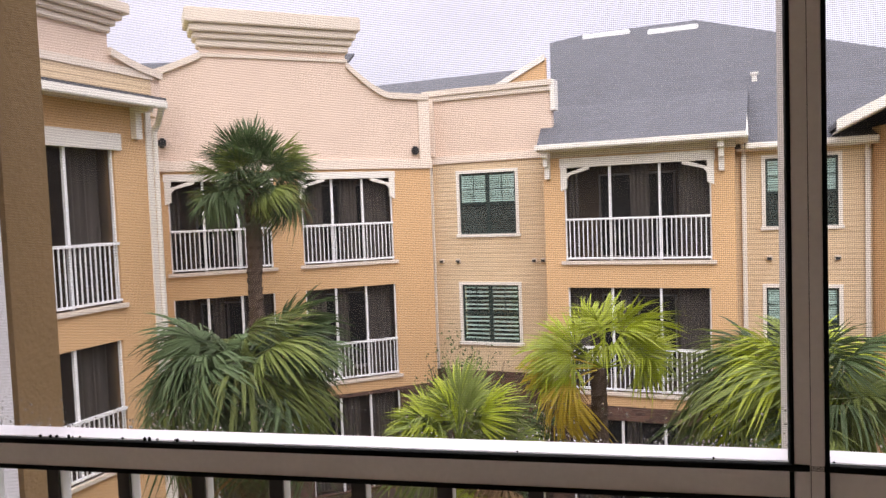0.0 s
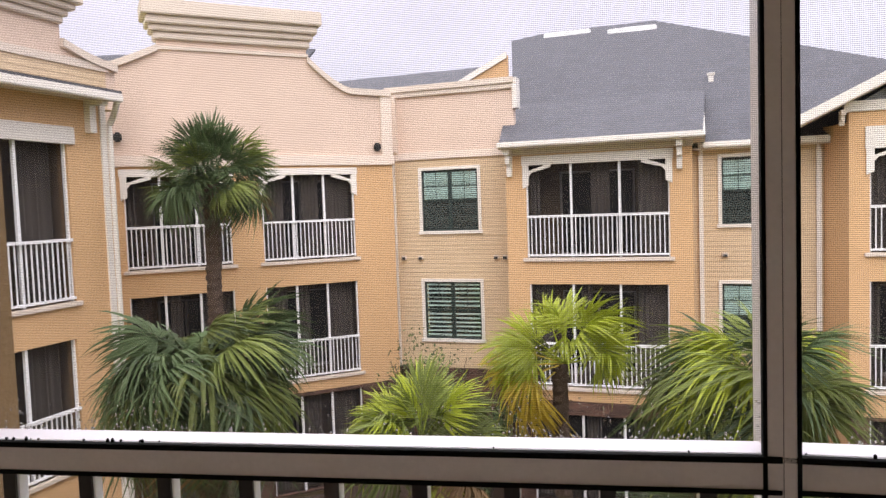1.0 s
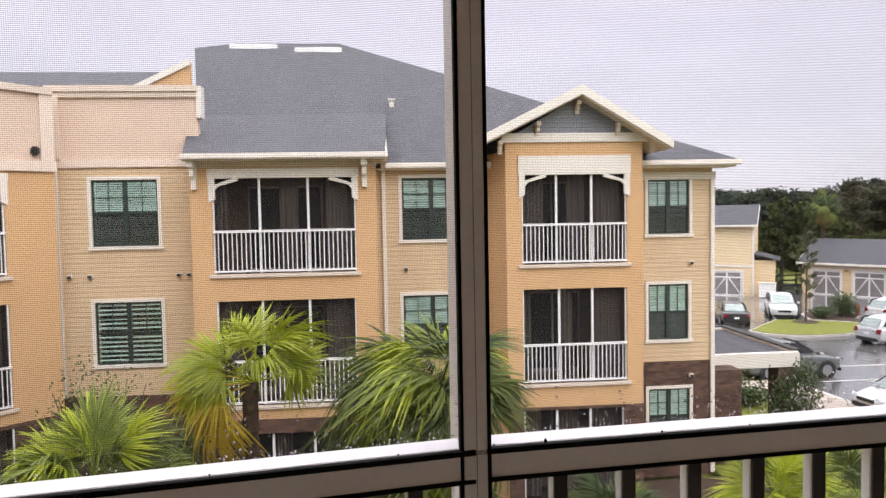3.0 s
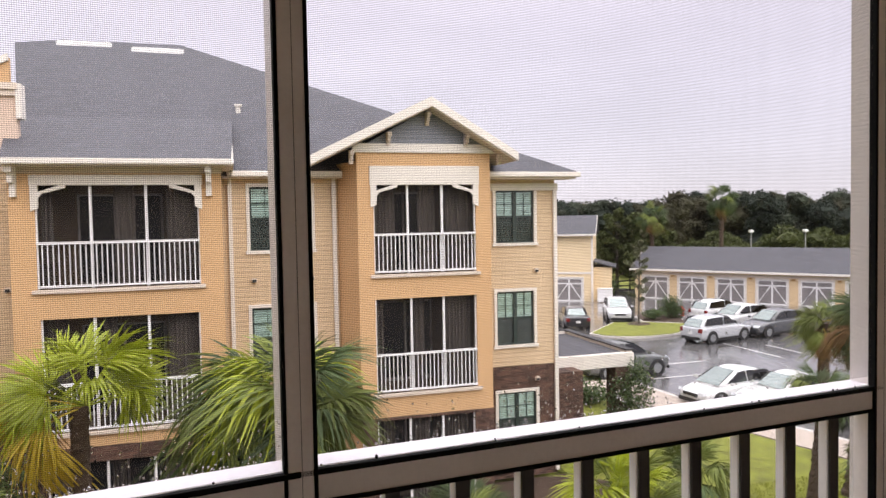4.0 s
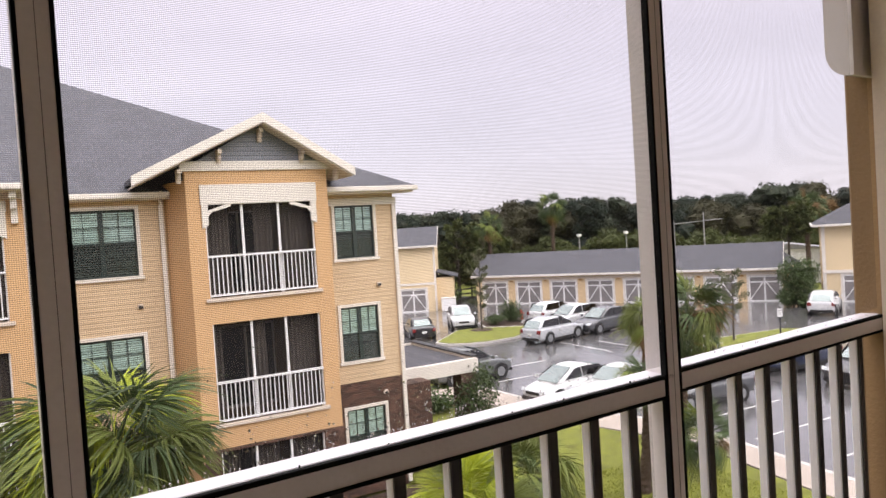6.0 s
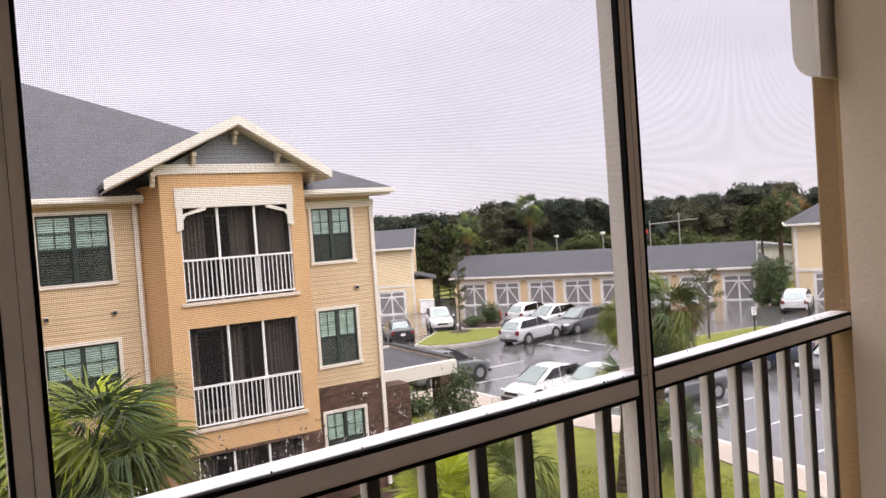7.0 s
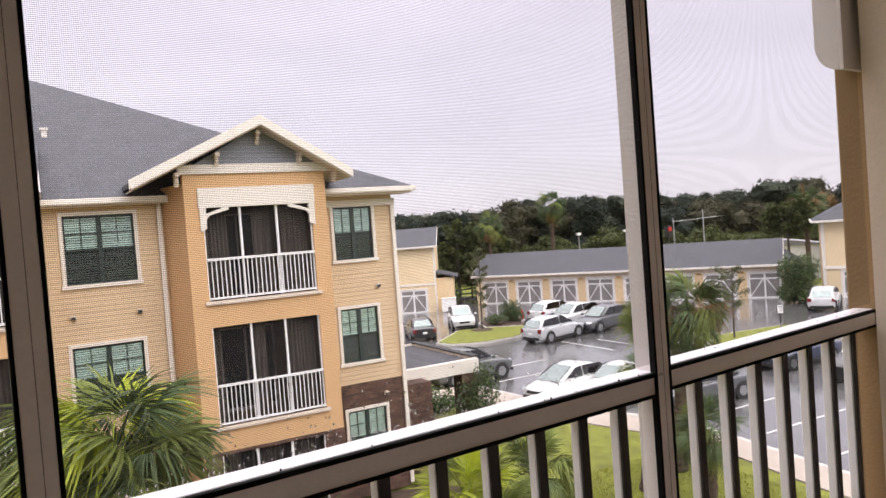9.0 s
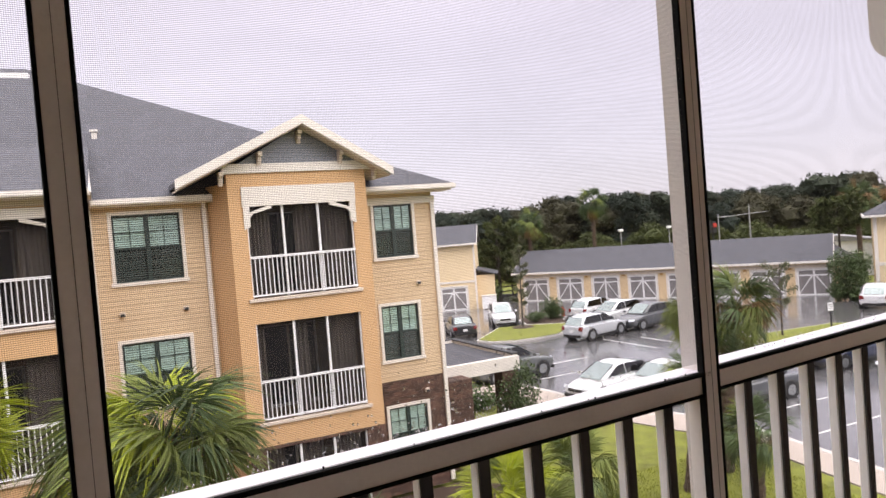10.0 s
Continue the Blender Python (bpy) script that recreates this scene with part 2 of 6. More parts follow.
M_SIDEGLASS = glass("privacy_glass", (0.03, 0.033, 0.036), 0.03, 1.7)


def mesh_screen(name, cover, weave, pitch, tone, glow=0.0):
    """Insect screen: fine woven threads over clear gaps; thin threads let some light through."""
    m = bpy.data.materials.new(name)
    m.use_nodes = True
    n, l = m.node_tree.nodes, m.node_tree.links
    n.remove(n["Principled BSDF"])
    co = n.new("ShaderNodeTexCoord")
    sep = n.new("ShaderNodeSeparateXYZ")
    l.new(co.outputs["Object"], sep.inputs[0])
    total = None
    for axis, amount in ((2, weave), (0, weave * 0.5)):
        k = n.new("ShaderNodeMath")
        k.operation = "MULTIPLY"
        k.inputs[1].default_value = 2 * math.pi / pitch
        l.new(sep.outputs[axis], k.inputs[0])
        s = n.new("ShaderNodeMath")
        s.operation = "SINE"
        l.new(k.outputs[0], s.inputs[0])
        thread = n.new("ShaderNodeMapRange")
        thread.interpolation_type = "SMOOTHSTEP"
        thread.inputs[1].default_value, thread.inputs[2].default_value = -0.5, 0.8
        thread.inputs[4].default_value = amount
        l.new(s.outputs[0], thread.inputs[0])
        add = n.new("ShaderNodeMath")
        add.operation = "ADD"
        add.use_clamp = True
        add.inputs[1].default_value = cover
        l.new(thread.outputs[0], add.inputs[0])
        if total is not None:
            l.new(total, add.inputs[1])
        total = add.outputs[0]
    tr = n.new("ShaderNodeBsdfTransparent")
    df = n.new("ShaderNodeBsdfDiffuse")
    df.inputs[0].default_value = (*tone, 1)
    tl = n.new("ShaderNodeBsdfTranslucent")
    tl.inputs[0].default_value = (*tone, 1)
    both = n.new("ShaderNodeMixShader")
    both.inputs[0].default_value = glow
    l.new(df.outputs[0], both.inputs[1])
    l.new(tl.outputs[0], both.inputs[2])
    mx = n.new("ShaderNodeMixShader")
    l.new(total, mx.inputs[0])
    l.new(tr.outputs[0], mx.inputs[1])
    l.new(both.outputs[0], mx.inputs[2])
    l.new(mx.outputs[0], n["Material Output"].inputs[0])
    return m


M_SCREEN = mesh_screen("porch_insect_screen", 0.0, 0.215, 0.0025, (0.10, 0.095, 0.095), 0.1)
M_FARSCREEN = mesh_screen("dark_balcony_screen", 0.26, 0.08, 0.012, (0.030, 0.029, 0.030))


def wet_asphalt():
    m = mat("wet_asphalt", (0.115, 0.112, 0.114), 0.3, 0.25, 0.35, 40, 0.08)
    n, l = m.node_tree.nodes, m.node_tree.links
    geo = n.new("ShaderNodeNewGeometry")
    ns = n.new("ShaderNodeTexNoise")
    ns.inputs["Scale"].default_value, ns.inputs["Detail"].default_value = 0.22, 5
    l.new(geo.outputs["Position"], ns.inputs["Vector"])
    r = n.new("ShaderNodeMapRange")
    r.inputs[1].default_value, r.inputs[2].default_value = 0.38, 0.62
    r.inputs[3].default_value, r.inputs[4].default_value = 0.05, 0.26
    l.new(ns.outputs[0], r.inputs[0])
    l.new(r.outputs[0], n["Principled BSDF"].inputs["Roughness"])
    n["Principled BSDF"].inputs["Coat Weight"].default_value = 0.6
    n["Principled BSDF"].inputs["Coat Roughness"].default_value = 0.15
    return m


M_ASPHALT = wet_asphalt()


def car_paint(name, base, metal=0.0):
    m = mat(name, base, 0.3, 0.03, 3, 90, 0.0, metal)
    m.node_tree.nodes["Principled BSDF"].inputs["Coat Weight"].default_value = 0.8
    return m


# ---- building tools ----
AT = {}


def put(ob, m=None):
    AT[ob] = m or Matrix.Identity(4)
    ob.matrix_basis = AT[ob]
    return ob


def to_mesh(name, bm, material, smooth=False):
    me = bpy.data.meshes.new(name)
    bm.to_mesh(me)
    bm.free()
    me.materials.append(material)
    if smooth:
        for p in me.polygons:
            p.use_smooth = True
    return me


def part(name, geometry, material, parent, label="", at=None, smooth=False):
    """One mesh object under a thing or a part; geometry is a bmesh or a finished mesh, at its place in the world."""
    me = geometry if isinstance(geometry, bpy.types.Mesh) else to_mesh(name, geometry, material, smooth)
    ob = new(name, me)
    if parent is not None:
        ob.parent = parent
        ob.matrix_parent_inverse = AT[parent].inverted()
    put(ob, at)
    if label:
        tagged(ob, label)
    return ob


def thing(name, at, label, category, group="", kind=""):
    return tagged(put(new(name), at), label, category, group, kind)


def box(bm, x0, x1, y0, y1, z0, z1, m=None):
    v = [bm.verts.new((x, y, z)) for x in (x0, x1) for y in (y0, y1) for z in (z0, z1)]
    for f in ((0, 1, 3, 2), (4, 6, 7, 5), (0, 4, 5, 1), (2, 3, 7, 6), (0, 2, 6, 4), (1, 5, 7, 3)):
        bm.faces.new([v[i] for i in f])
    if m:
        for q in v:
            q.co = m @ q.co
    return v


def boxes(*rows):
    bm = bmesh.new()
    for r in rows:
        box(bm, *r)
    return bm


def bevelled(bm, width=0.01, segments=2):
    bmesh.ops.bevel(bm, geom=bm.edges[:], offset=width, segments=segments, affect="EDGES")
    return bm


def prism(bm, outline, y0, y1, m=None):
    """Solid from an outline of (x, z) points, from y0 to y1."""
    a = [bm.verts.new((x, y0, z)) for x, z in outline]
    b = [bm.verts.new((x, y1, z)) for x, z in outline]
    bm.faces.new(a)
    bm.faces.new(b[::-1])
    for i in range(len(a)):
        j = (i + 1) % len(a)
        bm.faces.new((a[j], a[i], b[i], b[j]))
    if m:
        for q in a + b:
            q.co = m @ q.co
    bmesh.ops.recalc_face_normals(bm, faces=bm.faces)
    return bm


def slab(bm, outline, z0, z1):
    """Flat solid from an outline of (x, y) points."""
    a = [bm.verts.new((x, y, z0)) for x, y in outline]
    b = [bm.verts.new((x, y, z1)) for x, y in outline]
    bm.faces.new(a[::-1])
    bm.faces.new(b)
    for i in range(len(a)):
        j = (i + 1) % len(a)
        bm.faces.new((a[i], a[j], b[j], b[i]))
    bmesh.ops.recalc_face_normals(bm, faces=bm.faces)
    return bm


def tube(bm, points, radii, sides=8, caps=True):
    rings = []
    for i, (p, r) in enumerate(zip(points, radii)):
        p = Vector(p)
        q = Vector(points[min(i + 1, len(points) - 1)]) - Vector(points[max(i - 1, 0)])
        q = q.normalized() if q.length > 1e-6 else Vector((0, 0, 1))
        s = q.cross(Vector((0.3, 1, 0.2))).normalized()
        t = q.cross(s)
        rings.append([bm.verts.new(p + (s * math.cos(a) + t * math.sin(a)) * r) for a in [2 * math.pi * k / sides for k in range(sides)]])
    for a, b in zip(rings, rings[1:]):
        for k in range(sides):
            bm.faces.new((a[k], a[(k + 1) % sides], b[(k + 1) % sides], b[k]))
    if caps:
        bm.faces.new(rings[0][::-1])
        bm.faces.new(rings[-1])
    return bm


def wall_mesh(u0, u1, z0, z1, thick, holes):
    """Wall in its own frame: x along it, y = 0 its outer face, y = thick its inner one, with openings (u0, u1, z0, z1) right through."""
    us = sorted({u0, u1, *[h[i] for h in holes for i in (0, 1)]})
    zs = sorted({z0, z1, *[h[i] for h in holes for i in (2, 3)]})
    us = [u for u in us if u0 <= u <= u1]
    zs = [z for z in zs if z0 <= z <= z1]
    solid = {}
    for i in range(len(us) - 1):
        for j in range(len(zs) - 1):
            cu, cz = (us[i] + us[i + 1]) / 2, (zs[j] + zs[j + 1]) / 2
            solid[i, j] = not any(h[0] < cu < h[1] and h[2] < cz < h[3] for h in holes)
    bm = bmesh.new()
    made = {}

    def v(i, j, k):
        if (i, j, k) not in made:
            made[i, j, k] = bm.verts.new((us[i], thick * k, zs[j]))
        return made[i, j, k]

    for (i, j), s in solid.items():
        if not s:
            continue
        bm.faces.new((v(i, j, 0), v(i + 1, j, 0), v(i + 1, j + 1, 0), v(i, j + 1, 0)))
        bm.faces.new((v(i, j, 1), v(i, j + 1, 1), v(i + 1, j + 1, 1), v(i + 1, j, 1)))
        for di, dj, a, b in ((-1, 0, (i, j + 1), (i, j)), (1, 0, (i + 1, j), (i + 1, j + 1)), (0, -1, (i, j), (i + 1, j)), (0, 1, (i + 1, j + 1), (i, j + 1))):
            if not solid.get((i + di, j + dj), False):
                bm.faces.new((v(*a, 0), v(*a, 1), v(*b, 1), v(*b, 0)))
    bmesh.ops.recalc_face_normals(bm, faces=bm.faces)
    return bm


def facade(px, py, turn):
    """Frame of a wall: x along it to the right as seen from outside, y into the building, z up."""
    return pose(px, py, 0, 0, 0, turn)

# ---- ground, car park, paths ----
def sheet(name, outline, z, material, label, category, thick=0.02):
    bm = slab(bmesh.new(), outline, z - thick, z)
    return tagged(part(name, bm, material, None), label, category, "", "structure")


bm = bmesh.new()
for gx in range(-8, 8):
    for gy in range(-4, 12):
        q = [bm.verts.new((gx * 200 + a * 200, gy * 200 + b * 200, -0.25)) for a, b in ((0, 0), (1, 0), (1, 1), (0, 1))]
        bm.faces.new(q)
bmesh.ops.remove_doubles(bm, verts=bm.verts, dist=0.01)
tagged(part("ground", bm, M_GRASS, None), "wide green grassy ground round the buildings", "ground", "", "structure")
sheet("road", [(20.9, 30), (21.3, 25.2), (23.2, 18.2), (22.45, 12.6), (20.6, -14), (70, -30), (80, 20), (62, 44), (40, 74), (20, 90), (14, 60), (18, 40)], -0.15, M_ASPHALT, "dark wet asphalt car park with puddles", "car park", 0.1)
sheet("pavement", [(17.9, 30), (19.4, 25), (21.7, 16.9), (20.9, 12.2), (19.2, -12), (20.5, -12), (22.35, 12.6), (23.1, 18.2), (21.2, 25.2), (20.8, 30)], -0.02, M_CONC, "pale wet concrete footpath beside the lawn", "pavement", 0.2)
sheet("lawn", [(-12, 2.5), (19.6, -12), (20.85, 12.2), (21.65, 16.9), (19.4, 24.9), (17.0, 29.5), (13.0, 29.5), (12.9, 17.4), (-12, 12)], -0.05, M_GRASS, "bright green mown lawn below the balconies", "lawn", 0.2)
sheet("planting_bed", [(-8, 9), (6, 10), (13.5, 15), (14, 18), (13, 19.4), (-4, 19.1), (-8.5, 14)], -0.03, M_MULCH, "dark mulched planting bed along the house", "planting bed", 0.1)
sheet("front_kerb", [(23.05, 18.3), (22.3, 12.6), (20.4, -12), (20.6, -12), (22.5, 12.6), (23.25, 18.3), (21.4, 25.3), (21.0, 30), (20.8, 30), (21.2, 25.2)], -0.012, M_KERB, "pale concrete kerb along the footpath", "kerb", 0.15)

# parking stripes
stripes = thing("parking_lines", pose(26.6, 20, -0.148), "white painted parking bay lines on wet asphalt", "road marking", "", "structure")
for k in range(9):
    y = 10.8 + 2.72 * k
    x0 = 23.9 - 0.05 * k if y < 22 else 22.5
    part("line", boxes((x0, x0 + 4.9, y - 0.05, y + 0.05, -0.15, -0.146)), M_LINE, stripes)
for k in range(6):
    part("line", boxes((30.4 + 2.1 * k, 30.5 + 2.1 * k, -2.4, 2.4, -0.15, -0.146)), M_LINE, stripes, at=pose(31.6 + 1.9 * k, 34.2 - 1.3 * k, 0, 0, 0, 0) @ pose(-30.45 - 2.1 * k, 0, 0, 0, 0, 0))

# planted island
ISLE = [(25.75, 42.3), (26.0, 41.1), (27.2, 40.2), (28.7, 39.85), (30.5, 39.95), (32.4, 41.0), (34.3, 43.3), (31.5, 45.5), (29.6, 46.1)]
ICX, ICY = sum(p[0] for p in ISLE) / len(ISLE), sum(p[1] for p in ISLE) / len(ISLE)
BED = [(31.7, 45.6), (34.2, 43.6), (34.9, 45.5), (35.9, 46.5), (36.1, 47.6), (33.7, 49.2), (32.6, 48.1)]
BCX, BCY = sum(p[0] for p in BED) / len(BED), sum(p[1] for p in BED) / len(BED)
sheet("island_kerb", ISLE, -0.01, M_KERB, "rounded concrete kerb of the car park island", "kerb", 0.2)
sheet("island_lawn", [(ICX + (x - ICX) * 0.95, ICY + (y - ICY) * 0.95) for x, y in ISLE], 0.02, M_GRASS, "bright green grass on the car park island", "lawn", 0.1)
sheet("bed_kerb", BED, -0.012, M_KERB, "concrete kerb round the shrub bed", "kerb", 0.2)
sheet("shrub_bed", [(BCX + (x - BCX) * 0.93, BCY + (y - BCY) * 0.93) for x, y in BED], 0.016, M_MULCH, "brown mulched shrub bed beside the island", "planting bed", 0.1)
sheet("tree_ring", [(30.75 + 0.8 * math.cos(a * 0.524), 44.5 + 0.8 * math.sin(a * 0.524)) for a in range(12)], 0.04, M_MULCH, "round brown mulch bed at the tree's foot", "planting bed", 0.05)
sheet("side_island_kerb", [(33.5, 29.4), (35.5, 27.6), (43, 27.4), (44, 28.4), (43, 29.4), (36, 30.3)], -0.01, M_KERB, "concrete kerb of the narrow grass island", "kerb", 0.2)
sheet("side_island_lawn", [(33.8, 29.3), (35.6, 27.8), (42.9, 27.6), (43.7, 28.4), (42.9, 29.2), (36, 30.1)], 0.02, M_GRASS, "bright green grass on the narrow island", "lawn", 0.1)

# ---- apartment building opposite ----
house = thing("apartment_building", pose(4, 20, 0), "three-storey tan stucco apartment building with screened balconies and grey roof", "building")
T = 0.25
F_BAY = facade(0, 17.7, 0)
F_GAB = facade(0, 18.1, 0)
F_REC = facade(0, 19.2, 0)
F_RIGHT = facade(0, 19.5, 0)
F_DIAG = facade(-9.47, 13.63, 45)
F_WING = facade(-7.4, 0, 90)


def wall(name, at, u0, u1, z0, z1, holes, material, parent=house, thick=T, label=""):
    return part(name, wall_mesh(u0, u1, z0, z1, thick, holes), material, parent, label, at)


BALUSTER = to_mesh("baluster", bevelled(boxes((-0.012, 0.012, -0.012, 0.012, 0.06, 0.98)), 0.003, 1), M_RAIL)


def railing(parent, at, u0, u1, z0, z1):
    """White balcony railing with single balusters between two rails."""
    h = z1 - z0
    bm = boxes((u0, u1, -0.035, 0.035, z1 - 0.055, z1), (u0, u1, -0.025, 0.025, z0 + 0.04, z0 + 0.085))
    rail = part("railing", bm, M_RAIL, parent, "white metal balcony railing", at)
    n = round((u1 - u0) / 0.108)
    for k in range(1, n):
        part("baluster", BALUSTER, None, rail, "", at @ Matrix.Translation((u0 + (u1 - u0) * k / n, 0, z0)) @ Matrix.Diagonal((1, 1, (h - 0.02) / 0.98, 1)))
    return rail


def balcony(parent, at, u0, u1, zs, zr, zt, posts, trimmed, door=0.35, low=False):
    """Screened balcony set into a wall: room, glass door, blinds, screen, white posts, railing, sill and top trim."""
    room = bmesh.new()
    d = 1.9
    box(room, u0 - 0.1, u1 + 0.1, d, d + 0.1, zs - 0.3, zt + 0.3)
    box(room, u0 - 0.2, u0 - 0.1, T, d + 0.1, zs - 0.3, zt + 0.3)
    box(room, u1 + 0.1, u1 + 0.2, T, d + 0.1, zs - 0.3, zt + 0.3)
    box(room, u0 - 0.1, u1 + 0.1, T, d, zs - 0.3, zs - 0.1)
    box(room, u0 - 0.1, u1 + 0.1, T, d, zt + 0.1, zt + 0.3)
    inner = part("balcony_room", room, M_INNER, parent, "tan walls of a balcony recess, coloured darker for shade", at)
    w = u1 - u0
    pick = random.Random(round(u0 * 31 + zs * 17))
    a, b = u0 + w * (door - 0.2), u0 + w * (door + 0.38)
    m = (a + b) / 2
    for x0, x1, y in ((a, m + 0.03, d - 0.04), (m - 0.03, b, d - 0.075)):
        # opaque near-black leaf: the room's darkness is painted on the glass
        leaf = part("glass_door", boxes((x0 + 0.06, x1 - 0.06, y, y + 0.012, zs, zs + 2.1)), M_DARK, inner, "sliding glass door coloured near-black for the unlit room", at)
        fr = boxes((x0, x0 + 0.06, y - 0.01, y + 0.022, zs - 0.1, zs + 2.15), (x1 - 0.06, x1, y - 0.01, y + 0.022, zs - 0.1, zs + 2.15), (x0 + 0.06, x1 - 0.06, y - 0.01, y + 0.022, zs + 2.1, zs + 2.15), (x0 + 0.06, x1 - 0.06, y - 0.01, y + 0.022, zs - 0.1, zs))
        part("door_frame", fr, M_TRIM, inner, "white sliding door frame", at)
    for side, wide in ((u0 + 0.05, pick.choice((0.25, 0.45, 0.6))), (u0 + w * pick.uniform(0.36, 0.48), pick.choice((0.3, 0.45))), (u1 - 0.72, 0.68)):
        cur = bmesh.new()
        folds = [(side + 0.028 * k, T + 0.14 + 0.035 * math.sin(k * 1.9) + 0.015 * math.sin(k * 0.7)) for k in range(int(wide / 0.028) + 1)]
        for (xa, ya), (xb, yb) in zip(folds, folds[1:]):
            cur.faces.new([cur.verts.new(p) for p in ((xa, ya, zs), (xb, yb, zs), (xb, yb, zt + 0.05), (xa, ya, zt + 0.05))])
        bmesh.ops.remove_doubles(cur, verts=cur.verts, dist=0.001)
        bmesh.ops.solidify(cur, geom=cur.faces[:], thickness=0.006)
        part("drape", cur, M_CURTAIN, inner, "grey-brown drape hanging behind the screen", at)
    part("screen", boxes((u0, u1, 0.105, 0.108, zs, zt)), M_FARSCREEN, parent, "dark insect screen", at)
    for p in posts:
        c = u0 + w * p
        part("screen_post", boxes((c - 0.028, c + 0.028, 0.05, 0.12, zs, zt)), M_RAIL, parent, "slim white screen post", at)
    for c in (u0, u1 - 0.035):
        part("screen_frame", boxes((c, c + 0.035, 0.05, 0.12, zs, zt)), M_RAIL, parent, "", at)
    if not low:
        railing(parent, at @ Matrix.Translation((0, 0.01, 0)), u0 + 0.01, u1 - 0.01, zs, zr)
        part("sill", bevelled(boxes((u0 - 0.1, u1 + 0.1, -0.07, 0.14, zs - 0.09, zs))), M_CORNICE, parent, "cream balcony sill", at)
    if trimmed:
        part("lintel", bevelled(boxes((u0 - 0.09, u1 + 0.09, -0.05, 0.08, zt - 0.06, zt + trimmed))), M_TRIM, parent, "white painted balcony lintel", at)
        for s, c in ((1, u0), (-1, u1)):
            pts = [(0, 0), (0.62, 0), (0.62, -0.05), (0.44, -0.09), (0.27, -0.17), (0.1, -0.24), (0.08, -0.26), (0.08, -0.55), (-0.07, -0.62), (-0.07, 0)]
            hole = prism(bmesh.new(), [(s * x, z) for x, z in ((-0.07, -0.06), (0.08, -0.06), (0.08, -0.55), (-0.07, -0.62))], -0.045, 0.05)
            prism(hole, [(s * x, z) for x, z in ((0.08, -0.34), (0.16, -0.24), (0.62, -0.12), (0.62, -0.06), (0.5, -0.06), (0.08, -0.20))], -0.04, 0.045)
            part("corner_brace", hole, M_TRIM, parent, "white curved corner brace", at @ Matrix.Translation((c, 0, zt)))


def window(parent, at, u0, u1, z0, z1, blinds=(0.5, 0.5), low=False):
    """Pair of sash windows in a cream surround, dark green frames, panes and blinds."""
    t = 0.085
    bm = boxes((u0, u1, -0.045, 0.06, z1 - t, z1), (u0, u0 + t, -0.04, 0.06, z0 + t, z1 - t), (u1 - t, u1, -0.04, 0.06, z0 + t, z1 - t), (u0 - 0.03, u1 + 0.03, -0.065, 0.06, z0, z0 + t))
    win = part("window", bm, M_TRIM, parent, "paired sash window with cream surround and half-drawn blinds", at)
    a, b, c, d = u0 + t, u1 - t, z0 + t, z1 - t
    m = (a + b) / 2
    f = 0.045
    h = (c + d) / 2
    fr = boxes((a, b, 0.02, 0.09, d - f, d), (a, b, 0.02, 0.09, c, c + f), (a, a + f, 0.02, 0.09, c + f, d - f), (b - f, b, 0.02, 0.09, c + f, d - f), (m - 0.055, m + 0.055, 0.015, 0.09, c + f, d - f))
    part("window_frame", fr, M_FRAME, win, "dark green window frame", at)
    for x0, x1, cover in ((a + f, m - 0.055, blinds[0]), (m + 0.055, b - f, blinds[1])):
        xm = (x0 + x1) / 2
        bars = boxes((x0, x1, 0.03, 0.08, h - 0.03, h + 0.03), (xm - 0.008, xm + 0.008, 0.035, 0.06, h + 0.03, d - f), (x0, x1, 0.036, 0.058, (h + d - f) / 2 - 0.008, (h + d - f) / 2 + 0.008))
        part("glazing_bar", bars, M_FRAME, win, "", at)
        part("pane", boxes((x0, x1, 0.052, 0.056, h + 0.03, d - f)), M_GLASS, win, "", at).visible_shadow = False
        part("pane", boxes((x0, x1, 0.052, 0.056, c + f, h - 0.03)), M_GLASS, win, "", at).visible_shadow = False
        if not low:
            part("fly_screen", boxes((x0, x1, 0.044, 0.046, c + f, h - 0.03)), M_FARSCREEN, win, "", at)
        bl = bmesh.new()
        k = d - f - 0.02
        low_end = d - f - (d - c) * cover
        while k > low_end:
            # each slat hangs tilted, so that its lower edge shades the next
            high = 0.05 if low else 0.047
            prism(bl, [(x0, k), (x1, k), (x1, k - high), (x0, k - high)], 0.075, 0.079, Matrix.Translation((0, 0.08, k)) @ Matrix.Rotation(radians(-24), 4, "X") @ Matrix.Translation((0, -0.08, -k)))
            k -= 0.118 if low else 0.058
        part("blind", bl, M_BLIND, win, "pale slatted blind", at)
    # black sheet behind the blinds in place of an unlit room
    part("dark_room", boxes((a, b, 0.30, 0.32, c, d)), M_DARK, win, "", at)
    return win


def wall_vent(at, u, z):
    ob = part("wall_vent", bevelled(boxes((u - 0.07, u + 0.07, -0.09, 0.0, z - 0.06, z + 0.06)), 0.02), M_CORNICE, house, "small cream vent hood", at)
    part("vent_flap", boxes((u - 0.05, u + 0.05, -0.095, -0.09, z - 0.05, z + 0.02)), M_DARK, ob, "", at)


def downspout(at, u, z0, z1):
    bm = boxes((u - 0.05, u + 0.05, -0.1, -0.02, z0, z1 - 0.25))
    tube(bm, [(u, -0.06, z1 - 0.27), (u, -0.1, z1 - 0.15), (u - 0.02, -0.42, z1 + 0.02)], [0.05, 0.05, 0.05], 6)
    part("downspout", bm, M_TRIM, house, "white metal downspout", at)


